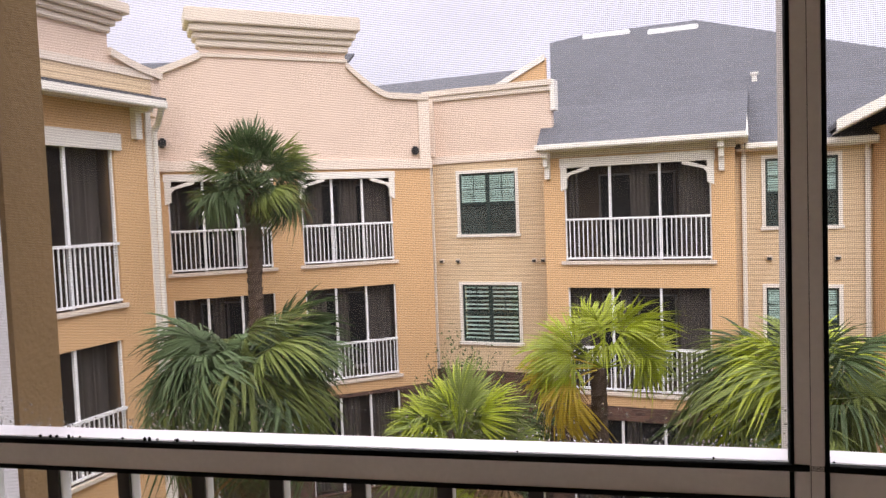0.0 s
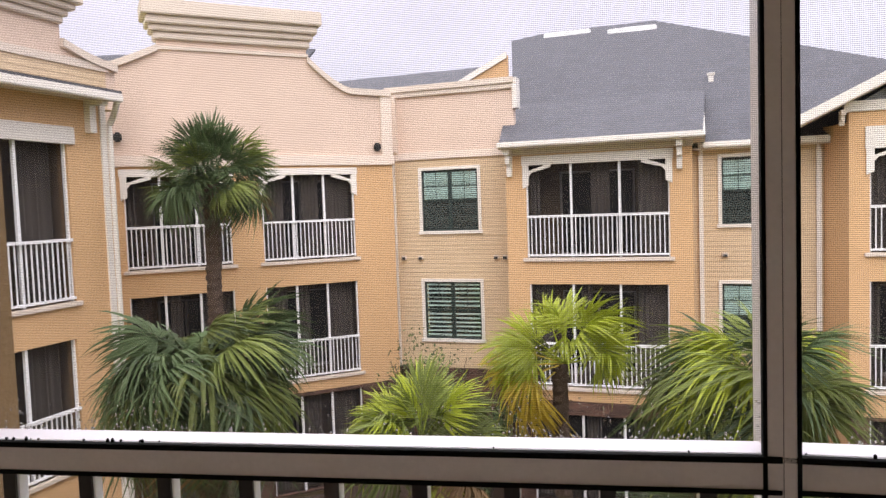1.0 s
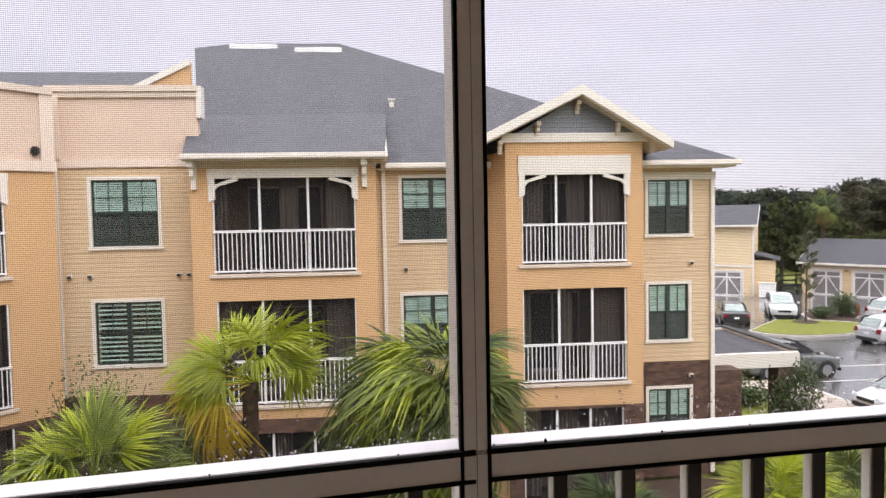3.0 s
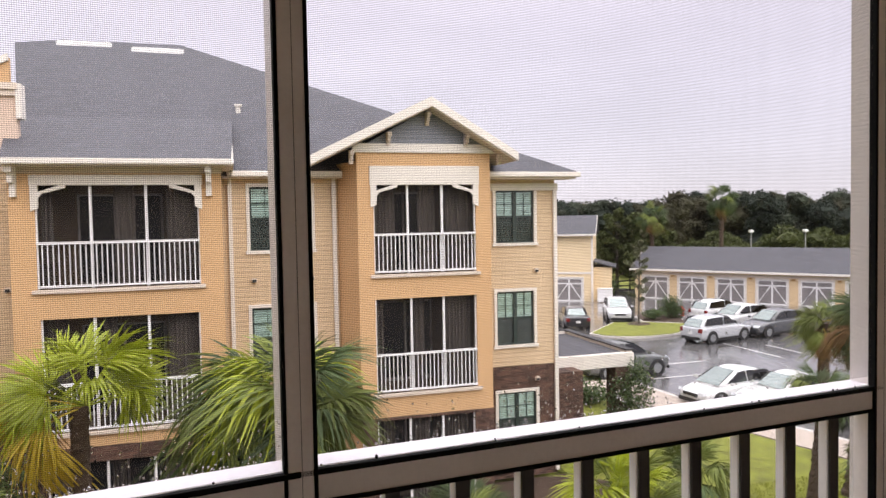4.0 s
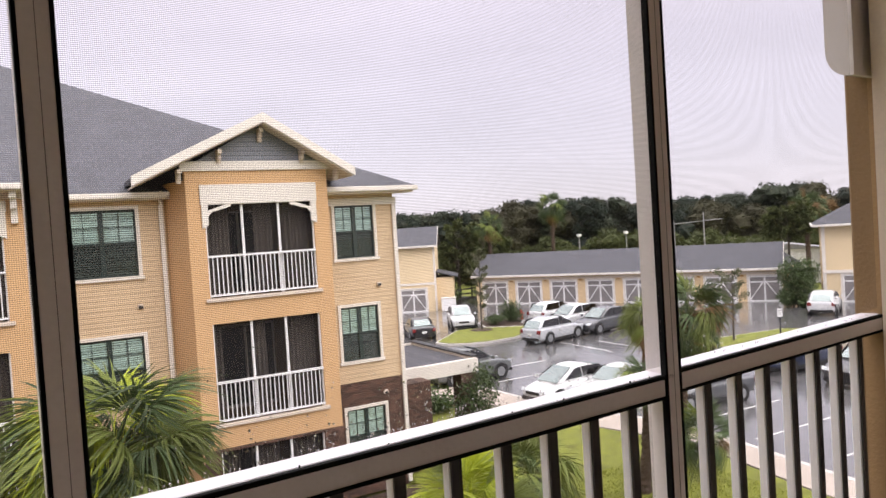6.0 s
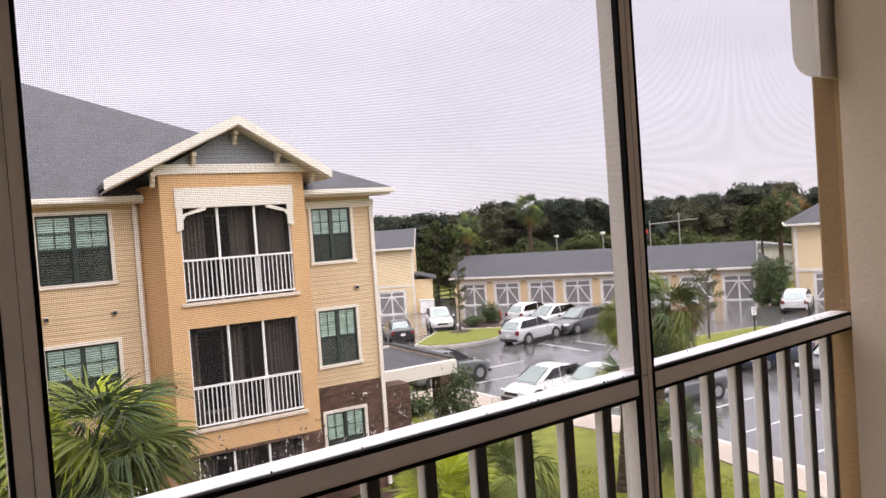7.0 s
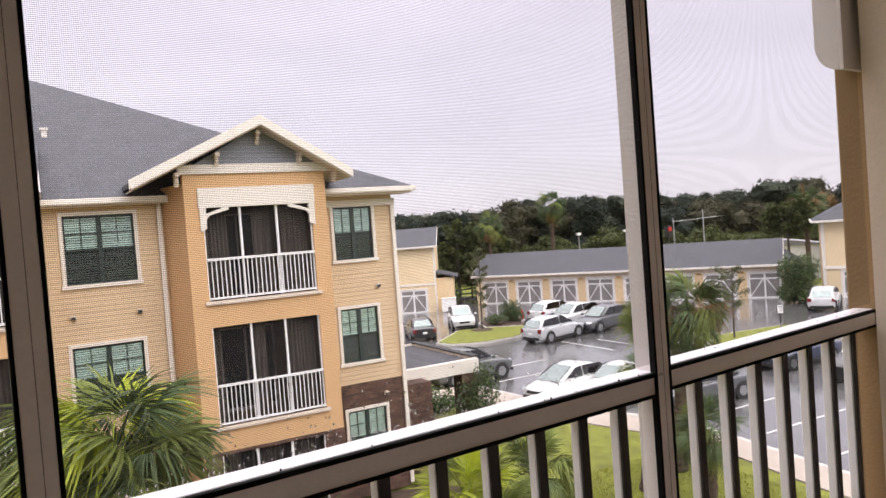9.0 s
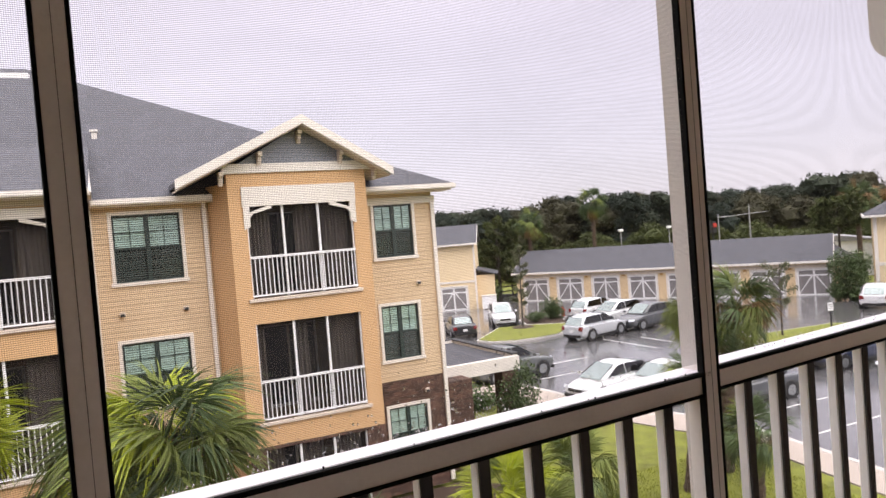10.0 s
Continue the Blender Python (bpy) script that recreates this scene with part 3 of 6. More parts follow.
# bay with two upper balconies
wall("bay_wall", F_BAY, -1.0, 3.37, 2.6, 8.83, [(-0.5, 2.87, 6.13, 8.46), (-0.47, 2.83, 2.95, 5.48)], M_STUCCO)
wall("bay_base", F_BAY, -1.0, 3.37, 0, 2.6, [(-0.45, 2.75, 0.05, 2.25)], M_BRICK)
balcony(house, F_BAY, -0.5, 2.87, 6.13, 7.17, 8.46, (0.325, 0.665), 0.17)
balcony(house, F_BAY, -0.47, 2.83, 2.95, 4.04, 5.48, (0.325, 0.665), 0)
balcony(house, F_BAY, -0.45, 2.75, 0.05, 1.0, 2.25, (0.38, 0.69), 0, low=True)
for x, y0, y1, s in ((-1.0, 17.95, 19.2, -1), (3.37, 17.95, 19.2, 1)):
    part("return_wall", boxes((min(x, x - s * T), max(x, x - s * T), y0, y1, 2.6, 8.85)), M_STUCCO, house)
    part("return_wall", boxes((min(x, x - s * T), max(x, x - s * T), y0, y1, 0, 2.6)), M_BRICK, house)
# recess beside the corner
wall("siding_wall", F_REC, -4.68, -0.75, 2.95, 8.8, [(-3.84, -2.14, 6.76, 8.52), (-3.86, -2.14, 3.73, 5.4)], M_SIDING)
wall("brick_base", F_REC, -4.68, -0.75, 0, 2.95, [], M_BRICK)
window(house, F_REC, -3.89, -2.09, 6.71, 8.57, (0.96, 0.96))
window(house, F_REC, -3.91, -2.09, 3.68, 5.455, (0.93, 0.93), True)
wall("parapet_low", F_REC, -4.75, -1.12, 9.0, 10.55, [], M_PEACH)
part("band", bevelled(boxes((-4.7, -1.02, -0.06, 0.2, 8.79, 9.0))), M_PEACHTRIM, house, "white moulded band", F_REC)
part("parapet_cap", bevelled(boxes((-4.8, -1.08, -0.13, 0.3, 10.68, 10.84), (-4.8, -1.1, -0.08, 0.27, 10.54, 10.68))), M_CORNICE, house, "cream parapet cornice", F_REC)
part("parapet_end", boxes((-1.12, -1.0, -0.1, 0.28, 10.02, 10.82)), M_TRIM, house, "", F_REC)
part("pilaster", bevelled(boxes((-4.78, -4.48, -0.12, 0.1, 9.0, 10.6))), M_PEACHTRIM, house, "pale corner pilaster", F_REC)
part("corner_board", boxes((-4.74, -4.6, -0.1, 0.1, 2.95, 8.79)), M_TRIM, house, "", F_REC)
for u, z in ((-4.4, 6.05), (-3.9, 6.05), (-1.7, 6.05), (-1.45, 6.05)):
    wall_vent(F_REC, u, z)
# recess between bay and gable wing
wall("siding_wall", F_REC, 3.12, 6.6, 2.95, 8.75, [(4.0, 5.61, 6.77, 8.46), (3.99, 5.61, 3.7, 5.37)], M_SIDING)
wall("brick_base", F_REC, 3.12, 6.6, 0, 2.95, [], M_BRICK)
window(house, F_REC, 3.95, 5.66, 6.72, 8.51, (0.96, 0.96))
window(house, F_REC, 3.94, 5.66, 3.65, 5.42, (0.96, 0.96))
downspout(F_REC, 3.56, 0.1, 8.75)
downspout(F_REC, 6.16, 0.1, 8.75)
wall_vent(F_REC, 4.1, 6.05)
wall_vent(F_REC, 5.55, 6.05)
# gable wing
wall("gable_wall", F_GAB, 6.6, 10.12, 2.5, 9.22, [(7.0, 9.71, 6.15, 8.46), (7.0, 9.7, 3.11, 5.52)], M_STUCCO)
wall("gable_base", F_GAB, 6.6, 10.12, 0, 2.5, [(7.0, 9.62, 0.05, 2.42)], M_BRICK)
part("wing_side", prism(bmesh.new(), [(0, 0), (1.16, 0), (1.16, 9.0), (0, 9.0)], 0, 0.25), M_STUCCO, house, "", pose(6.6, 18.1, 0, 0, 0, 107) @ pose(0, -0.25, 0))
part("wing_side", boxes((9.87, 10.12, 18.35, 19.5, 0, 9.0)), M_STUCCO, house)
balcony(house, F_GAB, 7.0, 9.71, 6.15, 7.18, 8.46, (0.33, 0.665), 0.42)
balcony(house, F_GAB, 7.0, 9.7, 3.11, 4.12, 5.52, (0.35, 0.67), 0)
balcony(house, F_GAB, 7.0, 9.62, 0.05, 1.0, 2.42, (0.33, 0.665), 0, low=True)
gb = prism(bmesh.new(), [(6.5, 9.23), (10.4, 9.23), (8.42, 10.31)], -0.02, 0.2)
part("gable_siding", gb, M_SLATE, house, "blue-grey lap siding in the gable", F_GAB)
part("frieze", bevelled(boxes((6.5, 10.42, -0.06, 0.1, 9.21, 9.44))), M_TRIM, house, "white frieze board", F_GAB)
rk = bmesh.new()
prism(rk, [(8.42, 10.56), (5.38, 9.08), (5.38, 8.86), (8.42, 10.33)], -0.54, -0.49)
prism(rk, [(8.42, 10.56), (10.72, 9.20), (10.72, 8.99), (8.42, 10.33)], -0.54, -0.49)
part("rake_board", rk, M_TRIM, house, "white rake boards of the gable", F_GAB)
sf = bmesh.new()
prism(sf, [(8.42, 10.34), (5.45, 8.90), (5.45, 8.86), (8.42, 10.30)], -0.49, 1.2)
prism(sf, [(8.42, 10.34), (10.66, 9.02), (10.66, 8.98), (8.42, 10.30)], -0.49, 1.2)
part("soffit", sf, M_CORNICE, house, "", F_GAB)
for u, z in ((8.42, 10.1), (7.4, 9.58), (9.45, 9.56), (6.45, 9.12), (10.35, 9.12)):
    bk = boxes((-0.05, 0.05, -0.30, 0.0, 0.02, 0.12), (-0.05, 0.05, -0.10, 0.0, -0.2, 0.05))
    prism(bk, [(-0.04, 0.02), (0.04, 0.02), (0.04, -0.1), (-0.04, -0.1)], -0.2, 0)
    part("gable_bracket", bk, M_CORNICE, house, "small cream knee bracket", F_GAB @ Matrix.Translation((u, 0, z)))
# right-hand section
wall("siding_wall", F_RIGHT, 10.12, 12.62, 3.26, 8.62, [(10.75, 11.99, 6.77, 8.34), (10.75, 11.96, 3.84, 5.45)], M_SIDING)
wall("brick_base", F_RIGHT, 10.12, 12.62, 0, 3.26, [(10.75, 12.0, 0.9, 2.53)], M_BRICK)
window(house, F_RIGHT, 10.7, 12.04, 6.72, 8.39, (0.96, 0.96))
window(house, F_RIGHT, 10.7, 12.01, 3.79, 5.50, (0.96, 0.96))
window(house, F_RIGHT, 10.7, 12.05, 0.85, 2.58, (0.96, 0.96))
part("corner_board", boxes((12.55, 12.66, -0.08, 0.05, 0.1, 8.3)), M_TRIM, house, "", F_RIGHT)
part("frieze", boxes((9.98, 12.7, -0.05, 0.02, 8.3, 8.5)), M_TRIM, house, "", F_RIGHT)
wall_vent(F_RIGHT, 12.0, 6.0)
wall_vent(F_RIGHT, 12.0, 2.85)
part("side_wall", boxes((12.37, 12.62, 19.75, 41, 3.26, 8.62)), M_SIDING, house)
part("side_wall", boxes((12.37, 12.62, 19.75, 41, 0, 3.26)), M_BRICK, house)
part("back_wall", boxes((-20, 12.6, 40.8, 41, 0, 8.6)), M_SIDING, house)
part("brick_annex", boxes((12.63, 13.9, 20.3, 24.5, 0, 2.75)), M_BRICK, house, "dark brick side annex")


def roof_face(points, name="roof", thick=0.12, label="grey shingle roof"):
    bm = bmesh.new()
    top = [bm.verts.new(p) for p in points]
    low = [bm.verts.new((p[0], p[1], p[2] - thick)) for p in points]
    bm.faces.new(top)
    bm.faces.new(low[::-1])
    for i in range(len(points)):
        j = (i + 1) % len(points)
        bm.faces.new((top[j], top[i], low[i], low[j]))
    bmesh.ops.recalc_face_normals(bm, faces=bm.faces)
    return part(name, bm, M_ROOF, house, label)


main = roof_face([(-1.05, 18.9, 8.8), (13.08, 18.9, 8.8), (1.95, 30.15, 14.43), (-2.15, 30.15, 14.43), (-3.6, 29.5, 14.1)])
roof_face([(13.08, 18.9, 8.8), (13.08, 41.4, 8.8), (1.95, 30.15, 14.43)])
roof_face([(1.95, 30.15, 14.43), (13.08, 41.4, 8.8), (-8, 41.4, 8.8), (-2.15, 30.15, 14.43)])
bayroof = roof_face([(-1.02, 17.22, 8.96), (3.6, 17.22, 8.96), (3.72, 22.3, 10.52), (-2.05, 22.3, 10.52)])
part("eave_gable", prism(bmesh.new(), [(0, 8.86), (5.08, 10.40), (5.08, 10.3), (1.5, 8.8)], 0, 0.06), M_TRIM, house, "", pose(3.66, 17.22, 0, 0, 0, 90))
roof_face([(5.40, 17.58, 9.07), (8.42, 17.58, 10.54), (8.42, 22.5, 10.54), (5.40, 19.35, 9.07)])
roof_face([(8.42, 17.58, 10.54), (10.70, 17.58, 9.19), (10.70, 19.6, 9.19), (8.42, 22.5, 10.54)])
vent = part("roof_vent", boxes((3.82, 3.96, 22.93, 23.07, 10.75, 11.02)), M_TRIM, house, "small white roof vent pipe")
part("vent_cap", boxes((3.78, 4.0, 22.89, 23.11, 11.02, 11.08)), M_TRIM, vent)
for x0, x1, y in ((-2.26, -0.42, 29.55), (0.3, 2.11, 29.1)):
    part("ridge_vent", bevelled(boxes((x0, x1, y - 0.15, y + 0.15, -0.1 + 8.8 + 0.5 * (y - 18.9), 0.12 + 8.8 + 0.5 * (y - 18.9))), 0.03), M_WHITEP, house, "white roof vent strip")
# gutters and soffits
part("gutter", bevelled(boxes((-1.06, 3.63, 17.10, 17.22, 8.82, 8.95)), 0.02), M_TRIM, house, "white gutter along the bay eave")
part("gutter", bevelled(boxes((3.6, 6.35, 18.78, 18.90, 8.66, 8.80)), 0.02), M_TRIM, house, "white gutter")
part("gutter", bevelled(boxes((10.2, 13.12, 18.78, 18.90, 8.65, 8.79)), 0.02), M_TRIM, house, "white gutter")
part("fascia", boxes((3.56, 3.63, 17.23, 18.77, 8.80, 8.95)), M_TRIM, house, "white fascia at the bay's side")
part("soffit", boxes((3.38, 3.56, 17.73, 18.9, 8.79, 8.83)), M_CORNICE, house)
part("soffit", boxes((-1.03, 3.58, 17.2, 17.72, 8.79, 8.83)), M_CORNICE, house)
part("soffit", boxes((3.4, 6.5, 18.88, 19.22, 8.62, 8.66)), M_CORNICE, house)
part("soffit", boxes((10.1, 13.0, 18.88, 19.6, 8.6, 8.66)), M_CORNICE, house)
part("bay_frieze", boxes((-1.02, 3.4, -0.04, 0.0, 8.66, 8.8)), M_CORNICE, house, "", F_BAY)
for u in (-0.88, 3.1):
    bk = boxes((u - 0.07, u + 0.07, -0.42, 0.0, 8.66, 8.8), (u - 0.06, u + 0.06, -0.13, 0.0, 8.15, 8.7))
    prism(bk, [(u - 0.05, 8.66), (u + 0.05, 8.66), (u + 0.05, 8.45), (u - 0.05, 8.45)], -0.3, 0)
    part("eave_bracket", bk, M_TRIM, house, "white eave bracket", F_BAY)
# roof and gable behind the low parapet
slabp = [(-9, 22.5, 11.35), (-2.7, 22.5, 11.35), (-2.9, 26, 12.5), (-10, 26, 12.5)]
roof_face(slabp)
part("rear_gable", prism(bmesh.new(), [(-3.7, 10.8), (-2.2, 10.8), (-2.2, 12.22), (-3.7, 11.55)], 0, 0.2), M_STUCCO, house, "", facade(0, 23, 0))
part("rear_rake", prism(bmesh.new(), [(-4.0, 11.45), (-2.2, 12.32), (-2.2, 12.12), (-4.0, 11.26)], -0.08, 0.0), M_TRIM, house, "", facade(0, 23, 0))

roof_face([(-27, 26.2, 14.6), (-14, 31, 14.6), (-14, 32, 15.35), (-27, 27.2, 15.35)])
# diagonal section
U_A, U_B = (0.28, 2.72), (3.5, 5.97)
wall("diagonal_wall", F_DIAG, -0.25, 7.1, 2.7, 8.66, [(*U_A, 6.2, 8.48), (*U_B, 6.2, 8.48), (*U_A, 3.07, 5.54), (*U_B, 3.07, 5.54)], M_STUCCO)
wall("diagonal_base", F_DIAG, -0.25, 7.1, 0, 2.7, [(*U_A, 0.05, 2.6), (*U_B, 0.05, 2.6)], M_BRICK)
for ua in (U_A, U_B):
    balcony(house, F_DIAG, *ua, 6.2, 7.24, 8.48, (0.33, 0.665), 0.12, door=0.5)
    balcony(house, F_DIAG, *ua, 3.07, 4.08, 5.54, (0.33, 0.665), 0, door=0.5)
    balcony(house, F_DIAG, *ua, 0.05, 1.0, 2.6, (0.33, 0.665), 0, low=True)
part("band", bevelled(boxes((-0.3, 7.15, -0.07, 0.2, 8.66, 8.92))), M_PEACHTRIM, house, "white moulded band", F_DIAG)
LOW, HI = 10.66, 11.75


left_curve = [(-0.25, LOW + 0.33)] + [(0.15 + 1.05 * k / 6, LOW + 0.40 + 0.46 * (k / 6) ** 1.1) for k in range(7)]
right_curve = [(4.82 + 1.15 * k / 6, LOW + 0.78 * (1 - k / 6) ** 1.4) for k in range(7)] + [(7.1, LOW - 0.02)]
outline = [(-0.25, 8.92), (7.1, 8.92)] + right_curve[::-1] + [(4.82, HI), (1.2, HI)] + left_curve[::-1]
part("parapet", prism(bmesh.new(), outline, 0.0, 0.3), M_PEACH, house, "peach stucco parapet with curved shoulders", F_DIAG)


def coping(pts, h, out):
    bm = bmesh.new()
    for (a, za), (b, zb) in zip(pts, pts[1:]):
        prism(bm, [(a, za), (b, zb), (b, zb - h), (a, za - h)], -out, 0.34)
    return bm


part("coping", coping([(u, z + 0.04) for u, z in left_curve], 0.16, 0.10), M_CORNICE, house, "cream coping on the parapet's shoulder", F_DIAG)
part("coping", coping([(u, z + 0.04) for u, z in right_curve], 0.16, 0.10), M_CORNICE, house, "cream coping on the parapet's shoulder", F_DIAG)
cb = boxes((1.12, 4.9, -0.10, 0.4, 11.68, 11.86), (1.04, 4.98, -0.18, 0.48, 11.86, 12.01), (0.96, 5.07, -0.28, 0.58, 12.01, 12.2), (0.86, 5.17, -0.38, 0.68, 12.2, 12.55))
part("cornice", bevelled(cb, 0.025), M_CORNICE, house, "stepped cream cornice", F_DIAG)
part("astragal", boxes((1.12, 4.86, -0.05, 0.0, 11.45, 11.53)), M_CORNICE, house, "", F_DIAG)
part("pilaster", bevelled(boxes((6.8, 7.12, -0.06, 0.0, 8.92, 10.62))), M_PEACHTRIM, house, "pale corner pilaster", F_DIAG)
part("corner_board", bevelled(boxes((-0.3, -0.02, -0.08, 0.1, 0.1, 8.66))), M_TRIM, house, "", F_DIAG)
for u, z in ((0.22, 9.35), (6.66, 9.15)):
    part("wall_lamp", bevelled(boxes((u - 0.09, u + 0.09, -0.16, 0.0, z - 0.11, z + 0.11)), 0.04), M_BLACK, house, "small black wall lamp", F_DIAG)

# left wing
wall("wing_wall", F_WING, 3.0, 11.42, 0, 9.85, [(7.3, 10.5, 5.97, 8.9), (7.3, 10.45, 2.9, 5.27), (7.3, 10.45, 0.05, 2.3)], M_STUCCO)
balcony(house, F_WING, 7.3, 10.5, 5.97, 7.13, 8.9, (0.335, 0.67), 0)
balcony(house, F_WING, 7.3, 10.45, 2.9, 4.0, 5.27, (0.335, 0.67), 0)
balcony(house, F_WING, 7.3, 10.45, 0.05, 1.0, 2.3, (0.335, 0.67), 0, low=True)
part("lintel", bevelled(boxes((7.0, 10.64, -0.07, 0.0, 8.85, 9.17))), M_TRIM, house, "white painted balcony lintel", F_WING)
part("wing_end", boxes((-9.6, -7.65, 11.17, 11.42, 0, 9.85)), M_STUCCO, house)
part("corner_board", boxes((11.3, 11.44, -0.04, 0.0, 0.1, 9.7)), M_TRIM, house, "", F_WING)
part("gutter", bevelled(boxes((2.8, 11.32, -0.62, -0.5, 9.66, 9.82)), 0.02), M_TRIM, house, "white wing gutter", F_WING)
part("soffit", boxes((2.8, 11.3, -0.5, 0.0, 9.70, 9.74)), M_CORNICE, house, "", F_WING)
roof_face([(-6.8, 2.5, 9.87), (-6.8, 11.3, 9.87), (-8.4, 11.9, 10.1), (-8.4, 2.5, 10.1)])
bk = boxes((10.95, 11.1, -0.45, 0.0, 9.6, 9.74), (10.95, 11.1, -0.14, 0.0, 9.1, 9.62))
part("eave_bracket", bk, M_TRIM, house, "white eave bracket", F_WING)
tb = tube(bmesh.new(), [(-6.85, 11.24, 9.72), (-6.95, 11.28, 9.58), (-7.2, 11.46, 9.42), (-7.32, 11.48, 9.3)], [0.06] * 4, 8)
tube(tb, [(-7.32, 11.48, 9.3), (-7.32, 11.48, 0.2)], [0.05] * 2, 8)
part("downspout", tb, M_TRIM, house, "white metal downspout")
F_WPAR = facade(-8.45, 0, 90)
wl_curve = [(11.5 + 1.1 * k / 6, 10.78 + 0.26 * (1 - k / 6) ** 1.4) for k in range(7)] + [(12.9, 10.74)]
part("parapet", prism(bmesh.new(), [(3, 9.8), (12.9, 9.8)] + wl_curve[::-1] + [(11.5, 11.6), (3, 11.6)], 0, 0.3), M_PEACH, house, "peach stucco parapet with curved shoulders", F_WPAR)
part("coping", coping([(u, z + 0.04) for u, z in wl_curve], 0.16, 0.1), M_CORNICE, house, "", F_WPAR)
part("siding_strip", boxes((3, 12.6, -0.03, 0.0, 9.8, 10.58)), M_SIDING, house, "tan siding below the parapet band", F_WPAR)
part("band", boxes((3, 12.65, -0.06, 0.0, 10.58, 10.74)), M_CORNICE, house, "cream band", F_WPAR)
cb = boxes((3, 11.53, -0.10, 0.4, 11.36, 11.5), (3, 11.6, -0.18, 0.48, 11.5, 11.62), (3, 11.69, -0.28, 0.58, 11.62, 11.75), (3, 11.8, -0.38, 0.68, 11.75, 11.98))
part("cornice", bevelled(cb, 0.025), M_CORNICE, house, "stepped cream cornice", F_WPAR)
part("wall_lamp", bevelled(boxes((8.55, 8.7, -0.14, 0.0, 9.4, 9.6)), 0.03), M_BLACK, house, "small black wall lamp", F_WING)

# side portico
portico = thing("portico", pose(14.5, 23, 0), "low flat-roofed portico with white fascia on brick piers", "portico")
part("roof", boxes((12.8, 16.0, 21.2, 25.7, 2.95, 3.0)), M_ROOF, portico, "grey membrane roof")
part("fascia", boxes((12.7, 16.1, 21.0, 21.2, 2.62, 3.06), (15.95, 16.15, 21.2, 25.7, 2.62, 3.1), (12.7, 16.1, 25.7, 25.9, 2.62, 3.1)), M_TRIM, portico, "white fascia beam")
part("edge_flashing", boxes((15.93, 16.2, 21.15, 25.75, 3.1, 3.14), (12.7, 16.2, 25.72, 25.92, 3.1, 3.14)), M_FENCE, portico, "dark edge flashing")
for x, y in ((15.75, 21.35), (15.75, 25.3)):
    part("pier", bevelled(boxes((x - 0.3, x + 0.3, y - 0.3, y + 0.3, -0.1, 2.62)), 0.01), M_BRICK, portico, "dark brick pier")

# ---- the screened porch the camera stands in ----
F_PORCH = pose(3.6, 1.2, 0, 0, 0, 5.71)
UL, UR, RAIL_END = -1.442, 2.08, 2.142
porch = thing("porch_screen_wall", pose(3.6, 1.2, 6.05), "taupe aluminium screen wall with railing closing the balcony", "screen wall", "", "structure")
F_LEFT = pose(3.6, 1.2, 0, 0, 0, 10.2)
MID, JOIN = 1.140, -0.0195
F_RIGHTP = F_PORCH @ pose(MID, 0, 0.006, 0, 0, 1.5) @ pose(-MID, 0, 0)
# bays of the screen wall: start, end, frame, first picket, picket step
BAYS = ((UL, -0.0195, F_LEFT, -1.3025, 0.1325), (-0.0195, MID, F_PORCH, 0.118, 0.1132), (MID, RAIL_END, F_RIGHTP, 1.284, 0.1235))
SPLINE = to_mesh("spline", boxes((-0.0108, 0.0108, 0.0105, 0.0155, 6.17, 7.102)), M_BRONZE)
PICKET = to_mesh("picket", bevelled(boxes((-0.0115, 0.0115, 0.0158, 0.040, 6.17, 7.106)), 0.003, 1), M_PICKET)
for a, b, at, first, step in BAYS:
    rail = part("top_rail", bevelled(boxes((a, b, 0.0, 0.055, 7.101, 7.142)), 0.0015, 1), M_TAUPE, porch, "taupe rail, wet on its outer edge", at)
    part("wet_sill", bevelled(boxes((a, b, 0.007, 0.058, 7.142, 7.1485)), 0.0015, 1), M_WETSILL, rail, "wet white sill", at)
    part("gasket", bevelled(boxes((a, b, -0.004, 0.0068, 7.1385, 7.1475)), 0.001, 1), M_GASKET, rail, "black screen gasket", at)
    part("gasket", bevelled(boxes((a, b, -0.003, 0.006, 7.0955, 7.1025)), 0.001, 1), M_GASKET, rail, "black screen gasket", at)
    part("bottom_rail", bevelled(boxes((a, b, 0.005, 0.05, 6.12, 6.17)), 0.002, 1), M_TAUPE, porch, "", at)
    part("header_beam", bevelled(boxes((a - (0.6 if a == UL else 0), b + (0.6 if b == RAIL_END else 0), -0.02, 0.2, 8.62, 8.8)), 0.004, 1), M_TAUPE, porch, "", at)
    part("screen", boxes((a + 0.02, b - 0.02, 0.0025, 0.0030, 7.167, 8.62)), M_SCREEN, porch, "fine grey insect screen", at)
    part("screen", boxes((a + 0.02, b - 0.02, 0.0455, 0.0460, 6.17, 7.10)), M_SCREEN, porch, "fine grey insect screen", at)
    c = first
    while c < b - 0.035:
        pk = part("picket", PICKET, None, porch, "", at @ Matrix.Translation((c, 0, 0)))
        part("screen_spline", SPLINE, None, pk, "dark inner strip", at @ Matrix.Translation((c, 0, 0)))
        c += step
